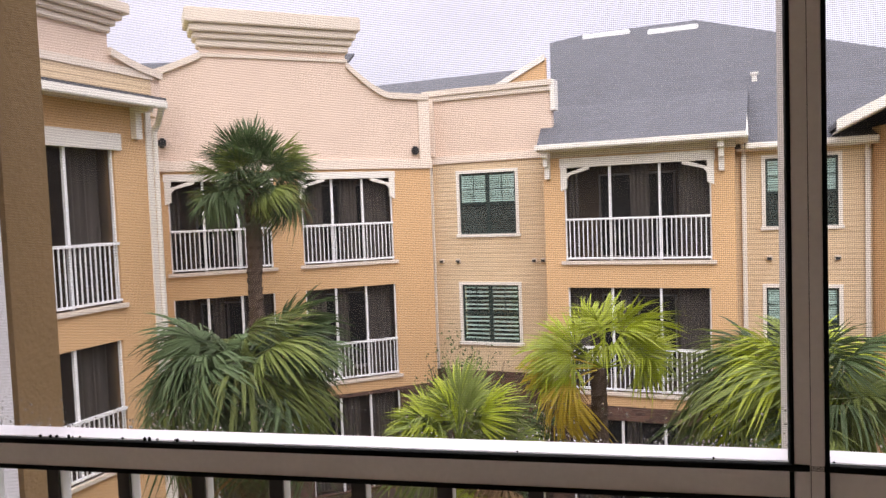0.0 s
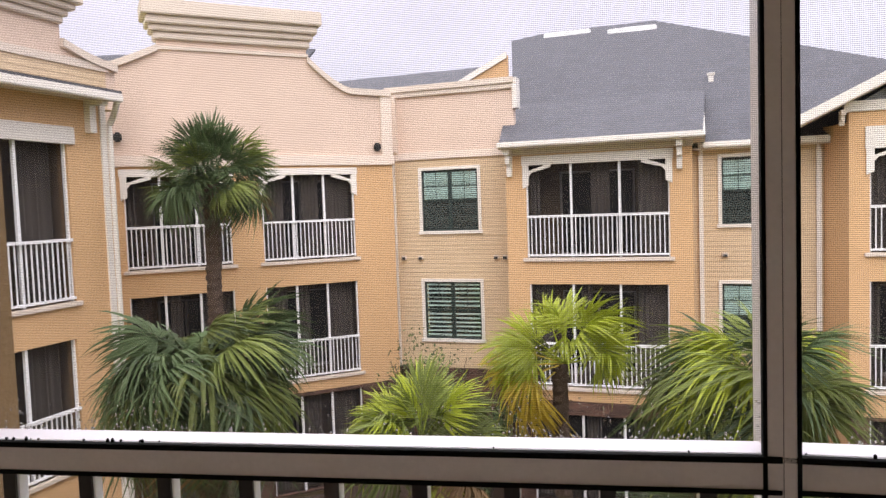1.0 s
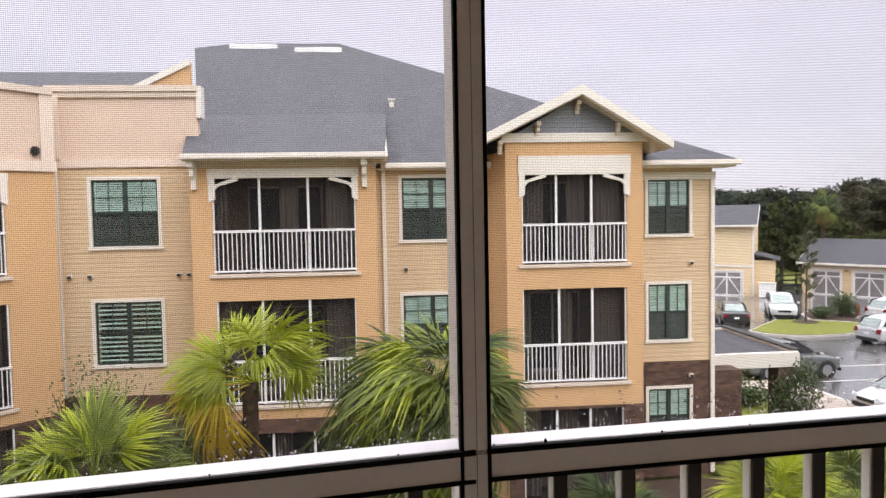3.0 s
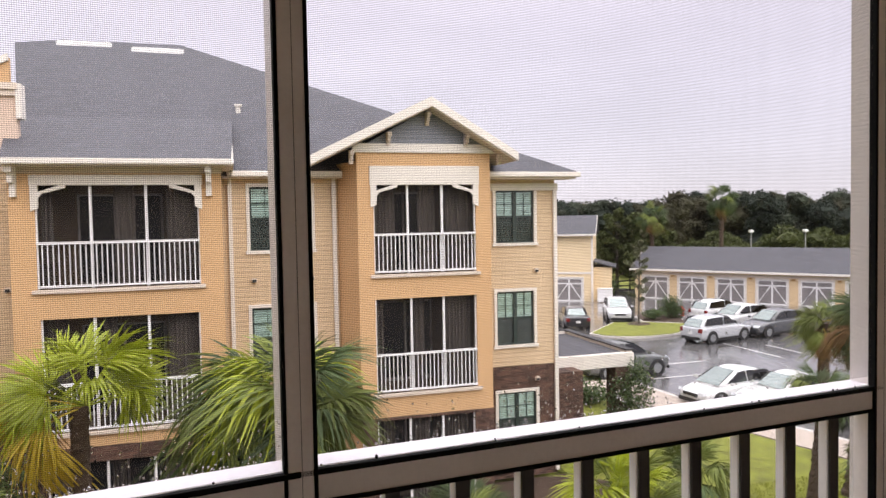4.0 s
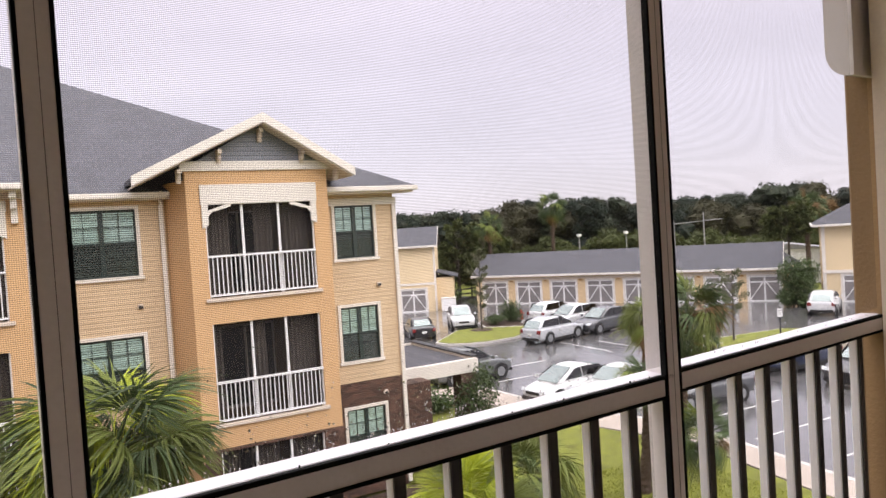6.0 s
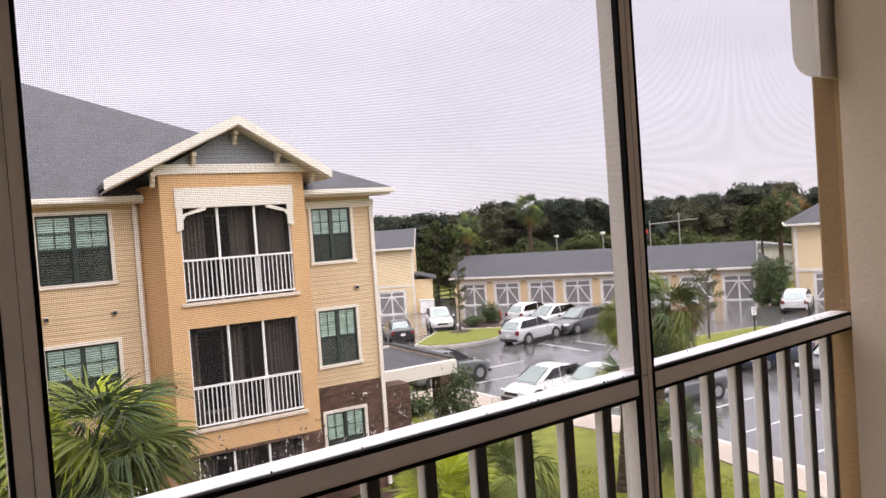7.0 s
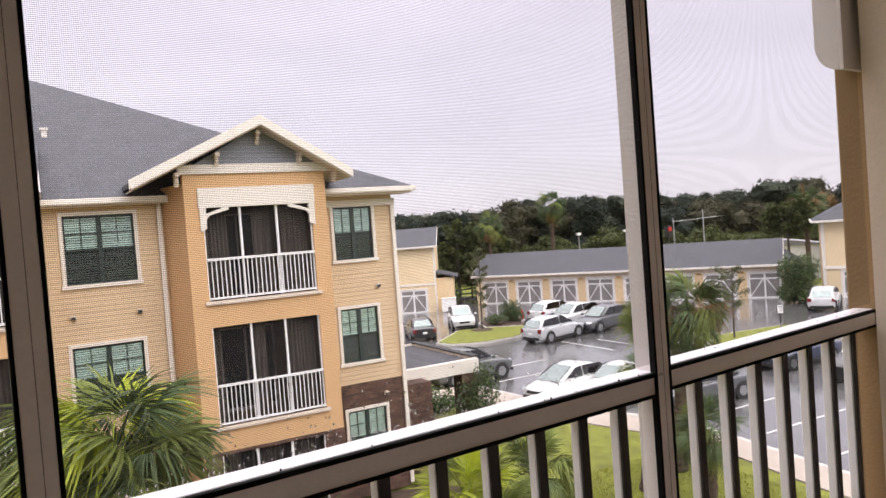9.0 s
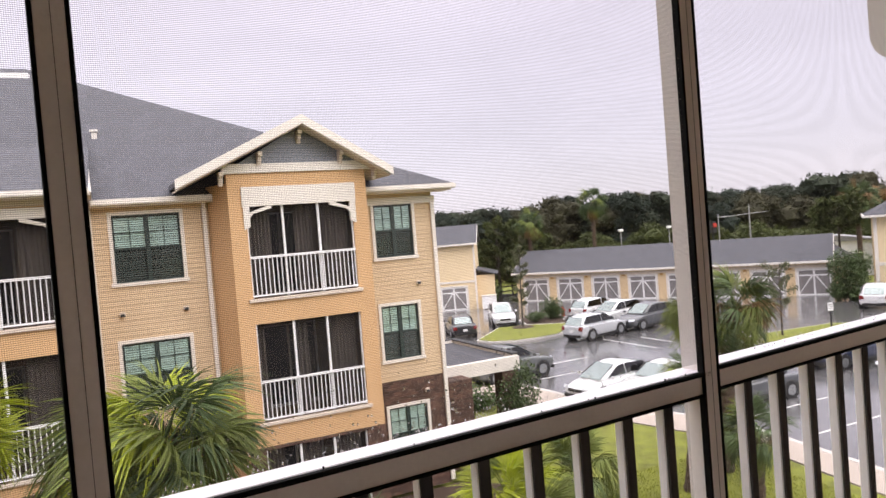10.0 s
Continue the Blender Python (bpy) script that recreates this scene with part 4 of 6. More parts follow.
for c, hw, strip, deep in ((JOIN, 0.0186, 0.0055, 0.098), (MID, 0.0192, 0.0070, 0.056)):
    post = part("post", bevelled(boxes((c - hw, c + hw, -0.004, deep, 6.1, 8.62)), 0.0015, 1), M_TAUPE, porch, "taupe aluminium screen post", F_PORCH)
    for s in (-1, 1):
        g = c + s * (hw + strip / 2 - 0.0004)
        part("gasket", bevelled(boxes((g - strip / 2, g + strip / 2, -0.0055, 0.010, 6.12, 8.62)), 0.001, 1), M_GASKET, post, "black screen gasket", F_PORCH)
    part("seam", boxes((c + 0.0012, c + 0.0019, -0.0046, -0.004, 6.12, 8.62)), M_BLACK, post, "", F_PORCH)
part("end_jamb", boxes((UL - 0.04, UL, 0.0, 0.226, 6.1, 8.62)), M_WETSILL, porch, "white end jamb", F_LEFT)

tagged(part("outer_column", bevelled(boxes((UL - 0.7, UL + 0.004, 0.228, 0.365, 5.0, 8.96)), 0.008, 1), M_OWN_SHADED, None, "", F_LEFT), "tan stucco corner column of the balcony, coloured darker for shade", "column", "", "structure")
tagged(part("outer_column", bevelled(boxes((RAIL_END + 0.002, UR + 0.7, 0.0, 0.107, 5.0, 8.96)), 0.008, 1), M_OWN_SHADED, None, "", F_PORCH), "tan stucco corner column of the balcony, coloured darker for shade", "column", "", "structure")
prof = [(0.015, 9.2), (0.094, 9.2), (0.094, 7.93)] + [(0.094 - 0.07 * (1 - math.cos(a * math.pi / 16)), 7.93 - 0.08 * math.sin(a * math.pi / 16)) for a in range(1, 9)] + [(0.015, 7.85)]
cb = prism(bmesh.new(), prof, 0, 0.3)
tagged(part("corbel", cb, M_TAUPE, None, "", F_PORCH @ Matrix.Translation((2.02, 0, 0)) @ Matrix(((0, 1, 0, 0), (1, 0, 0, 0), (0, 0, 1, 0), (0, 0, 0, 1)))), "rounded taupe corbel on the balcony column", "corbel", "", "structure")
for nm, b_, m_, lb in (("porch_floor", (UL - 0.7, UR + 0.3, -2.7, 0.2, 5.85, 6.05), M_FLOOR, "grey concrete balcony floor"), ("ceiling", (UL - 0.7, UR + 0.3, -2.7, 0.2, 8.8, 8.95), M_PORCH, "pale balcony ceiling"), ("wall_back", (UL - 0.7, UR + 0.3, -2.9, -2.7, 6.05, 8.8), M_PORCH, "tan balcony back wall"), ("wall_side", (UR, UR + 0.25, -2.7, -0.004, 6.05, 8.8), M_PORCH, "tan balcony side wall"), ("wall_side", (UL - 0.3, UL - 0.05, -2.7, -0.004, 6.05, 8.8), M_PORCH, "tan balcony side wall")):
    tagged(part(nm, boxes(b_), m_, None, "", F_PORCH), lb, nm.split("_")[0], "", "structure")
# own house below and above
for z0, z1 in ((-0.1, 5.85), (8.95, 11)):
    tagged(part("wall_own_house", boxes((-8, 9, -2.6, 0.0, z0, z1)), M_OWN_SHADED, None, "", F_PORCH), "tan stucco wall of the house the balcony belongs to", "wall", "", "structure")

# ---- palms ----
def frond_mesh(name, seed, material, length, spread, droop, stalk):
    """Fan frond: a stalk and a fan of folded blades whose tips hang."""
    rnd = random.Random(seed)
    bm = bmesh.new()
    tube(bm, [(0, 0, 0), (stalk * 0.5, 0, 0.05 * stalk), (stalk, 0, 0)], [0.018, 0.014, 0.010], 4)
    n = 58
    base = Vector((stalk, 0, 0))
    for k in range(n):
        f = k / (n - 1) * 2 - 1
        a = f * spread + rnd.uniform(-0.09, 0.09)
        ln = length * (1 - 0.28 * abs(f) ** 1.5) * rnd.uniform(0.72, 1.08)
        w = ln * math.sin(spread / n) * 0.92
        d = Vector((math.cos(a), math.sin(a), 0))
        s = Vector((-math.sin(a), math.cos(a), 0))
        dr = droop * rnd.uniform(0.4, 2.1)
        root = base + Vector((0, 0, 0)) - Vector((0.12 * abs(f), 0, 0))
        rows = []
        for q, wide in ((0.06, 0.25), (0.36, 0.72), (0.62, 1.0), (0.84, 0.55), (1.0, 0.05)):
            p = root + d * ln * q * (1 - 0.12 * dr * q * q)
            p.z += -dr * ln * 0.85 * max(0, q - 0.22) ** 1.8 - 0.10 * abs(f) * ln * q
            ww = w * wide * (q if q < 0.36 else 0.36) / 0.36
            rows.append((bm.verts.new(p + s * ww + Vector((0, 0, 0.25 * ww))), bm.verts.new(p - Vector((0, 0, 0.25 * ww))), bm.verts.new(p - s * ww + Vector((0, 0, 0.25 * ww)))))
        for r0, r1 in zip(rows, rows[1:]):
            bm.faces.new((r0[0], r0[1], r1[1], r1[0]))
            bm.faces.new((r0[1], r0[2], r1[2], r1[1]))
    return to_mesh(name, bm, material)


FRONDS = {}


def fronds_of(material, size):
    key = (material.name, round(size, 2))
    if key not in FRONDS:
        FRONDS[key] = [frond_mesh("frond", 11 * i + 3, material, size * 0.86, 1.3 + 0.3 * (i % 3), 0.5 + 0.42 * i, size * 0.88) for i in range(5)]
    return FRONDS[key]


def trunk_mesh(foot, head, r0, r1, seed):
    rnd = random.Random(seed)
    bm = bmesh.new()
    foot, head = Vector(foot), Vector(head)
    h = (head - foot).length
    n = max(8, int(h / 0.09))
    rings = []
    sides = 14
    for i in range(n + 1):
        t = i / n
        p = foot.lerp(head, t)
        p.x += 0.08 * math.sin(t * 3.1 + seed)
        r = r0 + (r1 - r0) * t
        r *= 1 + 0.10 * (i % 2) + (0.25 * (1 - t * 12) if t < 0.08 else 0)
        rings.append([bm.verts.new(p + Vector((math.cos(a), math.sin(a), 0)) * r * rnd.uniform(0.9, 1.12)) for a in [2 * math.pi * (k + 0.5 * (i % 2)) / sides for k in range(sides)]])
    for a, b in zip(rings, rings[1:]):
        for k in range(sides):
            bm.faces.new((a[k], a[(k + 1) % sides], b[(k + 1) % sides], b[k]))
    bm.faces.new(rings[-1])
    return bm


def palm(label, foot, head, size, count, blend, radius=0.17, low=-55, seed=1, wind=0.0, skirt=0, high=85, limp=0, blown=()):
    """Cabbage palm: ringed trunk and single fan fronds; blend: (material, share) pairs; wind leans the fronds along +x."""
    rnd = random.Random(seed)
    ob = thing("palm_tree", pose(*foot), label, "palm tree", "palms in the planting beds")
    part("trunk", trunk_mesh(foot, head, radius * 1.15, radius, seed), M_BARK, ob, "rough brown palm trunk")
    mats = [m for m, share in blend for _ in range(share)]
    for k in range(count):
        e = high + (low - high) * ((k + 0.5) / count) ** 0.85 + rnd.uniform(-20, 20)
        az = k * 137.5 + rnd.uniform(-14, 14)
        m = rnd.choice(mats)
        if e < low + 25 and rnd.random() < 0.25:
            m = M_LEAF_DRY
        mesh = fronds_of(m, size)[min(4, max(0, int((75 - e) / 30) + limp + rnd.choice((-1, 0, 0, 1))))]
        lift = Matrix.Translation(Vector(head) + Vector((0, 0, rnd.uniform(-0.12, 0.1))))
        part("frond", mesh, None, ob, "", lift @ pose(0, 0, 0, 0, wind * 25, 0) @ pose(0, 0, 0, 0, 0, az) @ pose(0, 0, 0, 0, -e, 0) @ pose(0, 0, 0, rnd.uniform(-55, 55)) @ Matrix.Scale(rnd.uniform(0.82, 1.12), 4))
    for az, e, m in blown:
        part("frond", fronds_of(m, size)[min(4, max(1, int((80 - e) / 30)))], None, ob, "", Matrix.Translation(head) @ pose(0, 0, 0, 0, 0, az) @ pose(0, 0, 0, 0, -e, 0) @ pose(0, 0, 0, rnd.uniform(-75, 75)) @ Matrix.Scale(rnd.uniform(0.9, 1.15), 4))
    for k in range(skirt):
        part("frond", fronds_of(M_LEAF_DRY, size)[4], None, ob, "dead hanging frond", Matrix.Translation(head) @ pose(0, 0, -0.15, 0, 0, k * 97 + 20) @ pose(0, 0, 0, 0, 72, 0) @ Matrix.Scale(0.8, 4))
    return ob


GR, OL, LI, GO, DR = M_LEAF, M_LEAF_OLIVE, M_LEAF_LIME, M_LEAF_GOLD, M_LEAF_DRY
palm("tall palm with dense green crown and slim trunk", (-5.85, 12.6, -0.05), (-5.82, 12.56, 8.08), 0.86, 58, ((GR, 4), (OL, 1)), 0.14, -25, 3, 0.0, 0, 82, -1)
palm("broad dark green palm with a wide full crown", (-2.7, 8.0, -0.05), (-2.71, 8.02, 5.40), 0.95, 84, ((GR, 5), (OL, 2)), 0.17, -45, 5, 0.0, 0, 44)
palm("yellow-green palm with wind-blown fronds", (1.16, 12.5, -0.03), (1.30, 12.42, 4.72), 0.84, 0, ((LI, 4), (GO, 2)), 0.125, -25, 8,
     blown=((20, 48, LI), (8, 62, LI), (42, 38, LI), (0, 28, LI), (15, 20, OL), (90, 70, LI), (270, 62, LI), (150, 66, LI), (200, 40, LI), (190, 22, LI), (215, 8, LI), (182, 12, GO), (205, 0, GO), (228, -12, GO), (172, -24, DR), (290, 34, LI), (190, -2, LI), (350, 12, LI), (30, 4, OL), (230, 26, LI), (320, 50, LI), (130, 20, OL), (212, -40, GO)))
palm("low bright green palm with upright fronds", (0.0, 9.0, -0.04), (-0.05, 9.0, 4.15), 0.82, 32, ((OL, 3), (LI, 2)), 0.17, 0, 12)
palm("large olive palm with drooping fronds beside the wing", (4.2, 10.7, -0.03), (4.19, 10.68, 4.75), 0.97, 62, ((GR, 4), (OL, 3), (LI, 1)), 0.18, -62, 15, 0.6, 2, 62, 1)
palm("grey-green palm with hanging fronds beside the footpath", (19.2, 15.4, -0.05), (19.7, 15.1, 4.5), 0.8, 46, ((GR, 3), (OL, 2), (DR, 1)), 0.17, -72, 21, 0.5, 5, 70, 1)
palm("olive wind-blown palm with browning fronds beside the car park", (21.1, 18.4, -0.03), (21.3, 18.5, 4.05), 0.57, 34, ((GO, 1), (DR, 1), (OL, 5)), 0.15, -70, 25, 0.5, 4, 70, 1)
palm("short dark green palm at the lawn's edge", (17.5, 14.9, -0.05), (17.45, 14.55, 3.0), 0.6, 24, ((GR, 3), (OL, 1)), 0.14, -30, 31)
palm("bright green palm on the lawn below the balcony", (9.7, 11.0, -0.05), (9.75, 11.0, 2.5), 0.85, 34, ((LI, 3), (OL, 3)), 0.16, -45, 33)
palm("small green palm on the lawn", (17.6, 12.8, -0.05), (17.6, 12.8, 1.9), 0.62, 26, ((GR, 3), (OL, 1)), 0.14, -45, 37)
palm("olive palm on the lawn below the balcony", (12.6, 13.2, -0.05), (12.6, 13.2, 1.9), 0.8, 30, ((OL, 3), (GR, 2)), 0.16, -45, 41)
palm("green palm in the bed beside the wing", (7.4, 12.6, -0.05), (7.4, 12.6, 1.7), 0.8, 30, ((OL, 2), (GR, 3)), 0.16, -40, 43)
palm("tall dark palm standing behind the garages", (67.9, 44.3, -0.2), (67.9, 44.3, 7.0), 1.3, 34, ((GR, 3), (DR, 1)), 0.2, -70, 51)
palm("slim dark palm standing behind the garages", (70.3, 44.4, -0.2), (70.3, 44.4, 6.4), 1.2, 30, ((GR, 3), (DR, 1)), 0.18, -75, 53)
palm("tall palm in front of the wooded skyline", (59.6, 73.2, -0.2), (59.6, 73.2, 9.3), 1.4, 34, ((GR, 3), (OL, 1)), 0.2, -60, 55)
palm("tall palm between the fence and the woods", (43.9, 63.4, -0.2), (43.9, 63.4, 7.2), 1.1, 30, ((GR, 2), (OL, 2)), 0.17, -55, 57)

# ---- shrubs and trees ----
def leaf_cloud(bm, centre, radii, count, size, rnd, flat=1.0):
    c = Vector(centre)
    for _ in range(count):
        v = Vector((rnd.gauss(0, 1), rnd.gauss(0, 1), rnd.gauss(0, 1))).normalized() * rnd.uniform(0.55, 1.0)
        p = c + Vector((v.x * radii[0], v.y * radii[1], v.z * radii[2]))
        s = size * rnd.uniform(0.6, 1.3)
        e = Euler((rnd.uniform(-1.2, 1.2), rnd.uniform(-1.2, 1.2), rnd.uniform(0, 6.3))).to_matrix()
        q = [p + e @ Vector(o) * s for o in ((-0.5, -0.28, 0), (0.5, -0.22, 0), (0.62, 0.2, 0.08), (-0.4, 0.3, 0.05))]
        bm.faces.new([bm.verts.new(o) for o in q])


def shrub(name, label, x, y, z0, r, h, count, size, material, seed, category="shrub"):
    rnd = random.Random(seed)
    ob = thing(name, pose(x, y, z0), label, category)
    bm = bmesh.new()
    for k in range(9):
        a = rnd.uniform(0, 6.3)
        q = rnd.uniform(0.1, 0.6) * r
        leaf_cloud(bm, (x + math.cos(a) * q, y + math.sin(a) * q, z0 + h * rnd.uniform(0.25, 0.72)), (r * 0.5, r * 0.5, h * 0.3), count // 9, size, rnd)
    part("leaves", bm, material, ob)
    tw = bmesh.new()
    for k in range(6):
        a = rnd.uniform(0, 6.3)
        tube(tw, [(x, y, z0), (x + math.cos(a) * r * 0.3, y + math.sin(a) * r * 0.3, z0 + h * 0.4), (x + math.cos(a) * r * 0.55, y + math.sin(a) * r * 0.55, z0 + h * 0.7)], [0.03, 0.02, 0.008], 5)
    part("stems", tw, M_BARK2, ob)
    return ob


def tree(label, x, y, z0, h, spread, count, size, material, seed, trunk=0.09, crown_from=0.35):
    """Young tree: tapered trunk, limbs, and leaf clumps round the limb ends with gaps between."""
    rnd = random.Random(seed)
    ob = thing("tree", pose(x, y, z0), label, "tree")
    tk = bmesh.new()
    top = Vector((x + rnd.uniform(-0.2, 0.2), y, z0 + h * 0.92))
    tube(tk, [(x, y, z0), (x + 0.03, y, z0 + h * 0.4), tuple(top)], [trunk, trunk * 0.7, 0.015], 8)
    bm = bmesh.new()
    limbs = 16
    for k in range(limbs):
        t = crown_from + (0.97 - crown_from) * k / limbs
        a = k * 2.4 + rnd.uniform(-0.4, 0.4)
        ln = spread * (1.0 - 0.55 * abs(t - crown_from - 0.2)) * rnd.uniform(0.6, 1.1)
        p0 = Vector((x, y, z0 + h * t * 0.92))
        p1 = p0 + Vector((math.cos(a) * ln, math.sin(a) * ln, ln * 0.55))
        tube(tk, [tuple(p0), tuple(p0.lerp(p1, 0.5) + Vector((0, 0, 0.05))), tuple(p1)], [trunk * 0.4, trunk * 0.25, 0.008], 5)
        for f in (0.55, 0.8, 1.0):
            leaf_cloud(bm, p0.lerp(p1, f), (ln * 0.34, ln * 0.34, ln * 0.28), count // (limbs * 3), size, rnd)
    part("trunk", tk, M_BARK2, ob, "thin grey-brown trunk and limbs")
    part("crown", bm, material, ob, "sparse green leaves")
    return ob


shrub("shrub", "wispy tall shrub in front of the brick base", -2.8, 16.6, -0.03, 1.7, 5.4, 2600, 0.065, M_BUSH, 4)
shrub("shrub", "dark leafy shrub against the brick base", -1.6, 17.4, -0.03, 1.2, 2.6, 2200, 0.09, M_BUSH, 9)
shrub("shrub", "leafy dark shrub beside the brick pier", 15.6, 20.3, -0.05, 0.9, 3.3, 3000, 0.075, M_BUSH, 14)
shrub("shrub", "low green shrub below the portico", 14.6, 19.6, -0.05, 0.9, 1.5, 1800, 0.08, M_BUSH, 16)
shrub("hedge", "low clipped green hedge beside the path", 17.2, 26.5, -0.05, 1.3, 0.9, 800, 0.14, M_BUSH, 17, "hedge")
shrub("shrub", "round dark green shrub on the island", 34.5, 46.3, 0.02, 1.0, 1.9, 2400, 0.09, M_BUSH, 18)
shrub("shrub", "low dark shrubs on the island", 33.0, 46.1, 0.02, 1.1, 0.8, 1600, 0.09, M_BUSH, 19)
shrub("shrub", "low dark shrubs on the island", 35.0, 46.9, 0.02, 1.0, 0.8, 1600, 0.09, M_BUSH, 20)
shrub("shrub", "big dense green shrub at the garage's end", 53.9, 35.7, -0.2, 1.7, 3.9, 6500, 0.12, M_BUSH, 23)
shrub("shrub", "low green shrub beside the kerb", 53.2, 35.6, -0.2, 1.2, 1.7, 2000, 0.12, M_BUSH, 28)
shrub("hedge", "low green hedge by the parking bay", 53.6, 35.4, -0.2, 1.6, 1.2, 900, 0.2, M_BUSH, 24, "hedge")
shrub("shrub", "dark green shrubs beside the black fence", 37.5, 62.5, -0.2, 2.4, 3.0, 1500, 0.25, M_BUSH, 26)
tree("slender young tree with sparse leaves on the island", 30.75, 44.5, 0.03, 6.4, 0.85, 2600, 0.10, M_YOUNG, 2, 0.07, 0.25)
tree("slender young tree on the narrow grass island", 37.9, 28.6, 0.02, 4.4, 1.0, 1800, 0.09, M_YOUNG, 6, 0.06, 0.35)
tree("leafy mid-green tree behind the fence", 41.5, 66.0, -0.2, 8.6, 2.6, 3000, 0.42, M_WOODS_LIGHT, 7, 0.2, 0.2)
tree("leafy mid-green tree behind the garages", 46.5, 67.0, -0.2, 7.4, 2.3, 2600, 0.42, M_WOODS_LIGHT, 8, 0.2, 0.2)
tree("dark tree with bare lower trunk beside the far house", 62.0, 42.1, -0.2, 8.0, 1.9, 2400, 0.32, M_WOODS_LIGHT, 12, 0.17, 0.6)

# far woods: many trees in one, each a stack of leaf clumps
def woods(name, label, material, rows, seed, leaf):
    rs = np.random.RandomState(seed)
    verts, faces = [], []
    ball = bmesh.new()
    bmesh.ops.create_icosphere(ball, subdivisions=2, radius=1)
    ball_v = np.array([v.co[:] for v in ball.verts])
    ball_f = [[v.index for v in f.verts] for f in ball.faces]
    ball.free()
    for x, y, h, r, n in rows:
        lobes = [(rs.uniform(-0.5, 0.5) * r, rs.uniform(-0.5, 0.5) * r, h * rs.uniform(0.40, 0.86), r * rs.uniform(0.4, 0.6)) for _ in range(7)] + [(0, 0, h * 0.3, r * 0.8)]
        for lx, ly, lz, lr in lobes:
            k = n // 8
            i = len(verts)
            verts += list(np.array((x + lx, y + ly, lz - 0.2)) + ball_v * lr * rs.uniform(0.45, 0.92, (len(ball_v), 1)) * np.array((1, 1, 0.75)))
            faces += [[i + q for q in f] for f in ball_f]
            d = rs.normal(size=(k, 3))
            d /= np.linalg.norm(d, axis=1)[:, None]
            p = np.array((x + lx, y + ly, lz - 0.2)) + d * lr * rs.uniform(0.7, 1.05, (k, 1)) * np.array((1, 1, 0.75))
            a = rs.normal(size=(k, 3))
            b = rs.normal(size=(k, 3))
            a *= (leaf * rs.uniform(0.5, 1.1, k) / np.linalg.norm(a, axis=1))[:, None]
            b *= (leaf * rs.uniform(0.3, 0.7, k) / np.linalg.norm(b, axis=1))[:, None]
            i = len(verts)
            for q in range(k):
                verts += [p[q] - a[q] - b[q], p[q] + a[q] - b[q] * 0.6, p[q] + a[q] * 0.8 + b[q], p[q] - a[q] * 0.7 + b[q] * 0.8]
                faces.append((i, i + 1, i + 2, i + 3))
                i += 4
    me = bpy.data.meshes.new(name)
    me.from_pydata([tuple(v) for v in verts], [], faces)
    me.materials.append(material)
    return tagged(put(new(name, me)), label, "woods", "", "stuff")


rr = random.Random(5)
far_rows, near_rows = ([], [], []), []
for k in range(150):
    a = radians(70 - 62 * k / 149 + rr.uniform(-0.4, 0.4))
    d = rr.uniform(112, 150)
    h = (10.9 + 0.7 * math.sin(k * 0.17) + rr.uniform(-1.3, 1.3)) * (1 + (d - 112) / 200)
    # a single open crown stands above the rest here and there
    lone = k % 9 == 4
    far_rows[rr.choice((0, 0, 1, 2, 2))].append((3.6 + d * math.cos(a), d * math.sin(a), h + (0.8 if lone else 0) - 2.0 * min(1, max(0, (58 - math.degrees(a)) / 26)) - (1.2 if math.degrees(a) > 56 else 0), rr.uniform(2.4, 3.0) if lone else rr.uniform(2.8, 4.6), 900 if lone else 1700))
for k in range(60):
    a = radians(64 - 52 * k / 59 + rr.uniform(-0.5, 0.5))
    d = rr.uniform(88, 106)
    near_rows.append((3.6 + d * math.cos(a), d * math.sin(a), rr.uniform(3.6, 6.6), rr.uniform(1.6, 3.2), 1100))
for rows, material, label in zip(far_rows, (M_WOODS, M_WOODS_BROWN, M_WOODS_DEEP), ("dark green wooded skyline under cloud", "olive-brown trees in the wooded skyline", "deep green trees in the wooded skyline")):
    woods("far_woods", label, material, rows, 3 + len(rows), 0.24)
woods("woods_edge", "lighter green scrub in front of the dark woods", M_WOODS_LIGHT, near_rows, 4, 0.28)
tagged(part("wooded_bank", slab(bmesh.new(), [(3.6 + 152 * math.cos(radians(a)), 152 * math.sin(radians(a))) for a in range(4, 78, 4)] + [(3.6 + 200 * math.cos(radians(a)), 200 * math.sin(radians(a))) for a in range(76, 0, -4)], -0.2, 7.0), M_WOODS, None), "dark wooded rise behind the trees", "hillside", "", "structure")

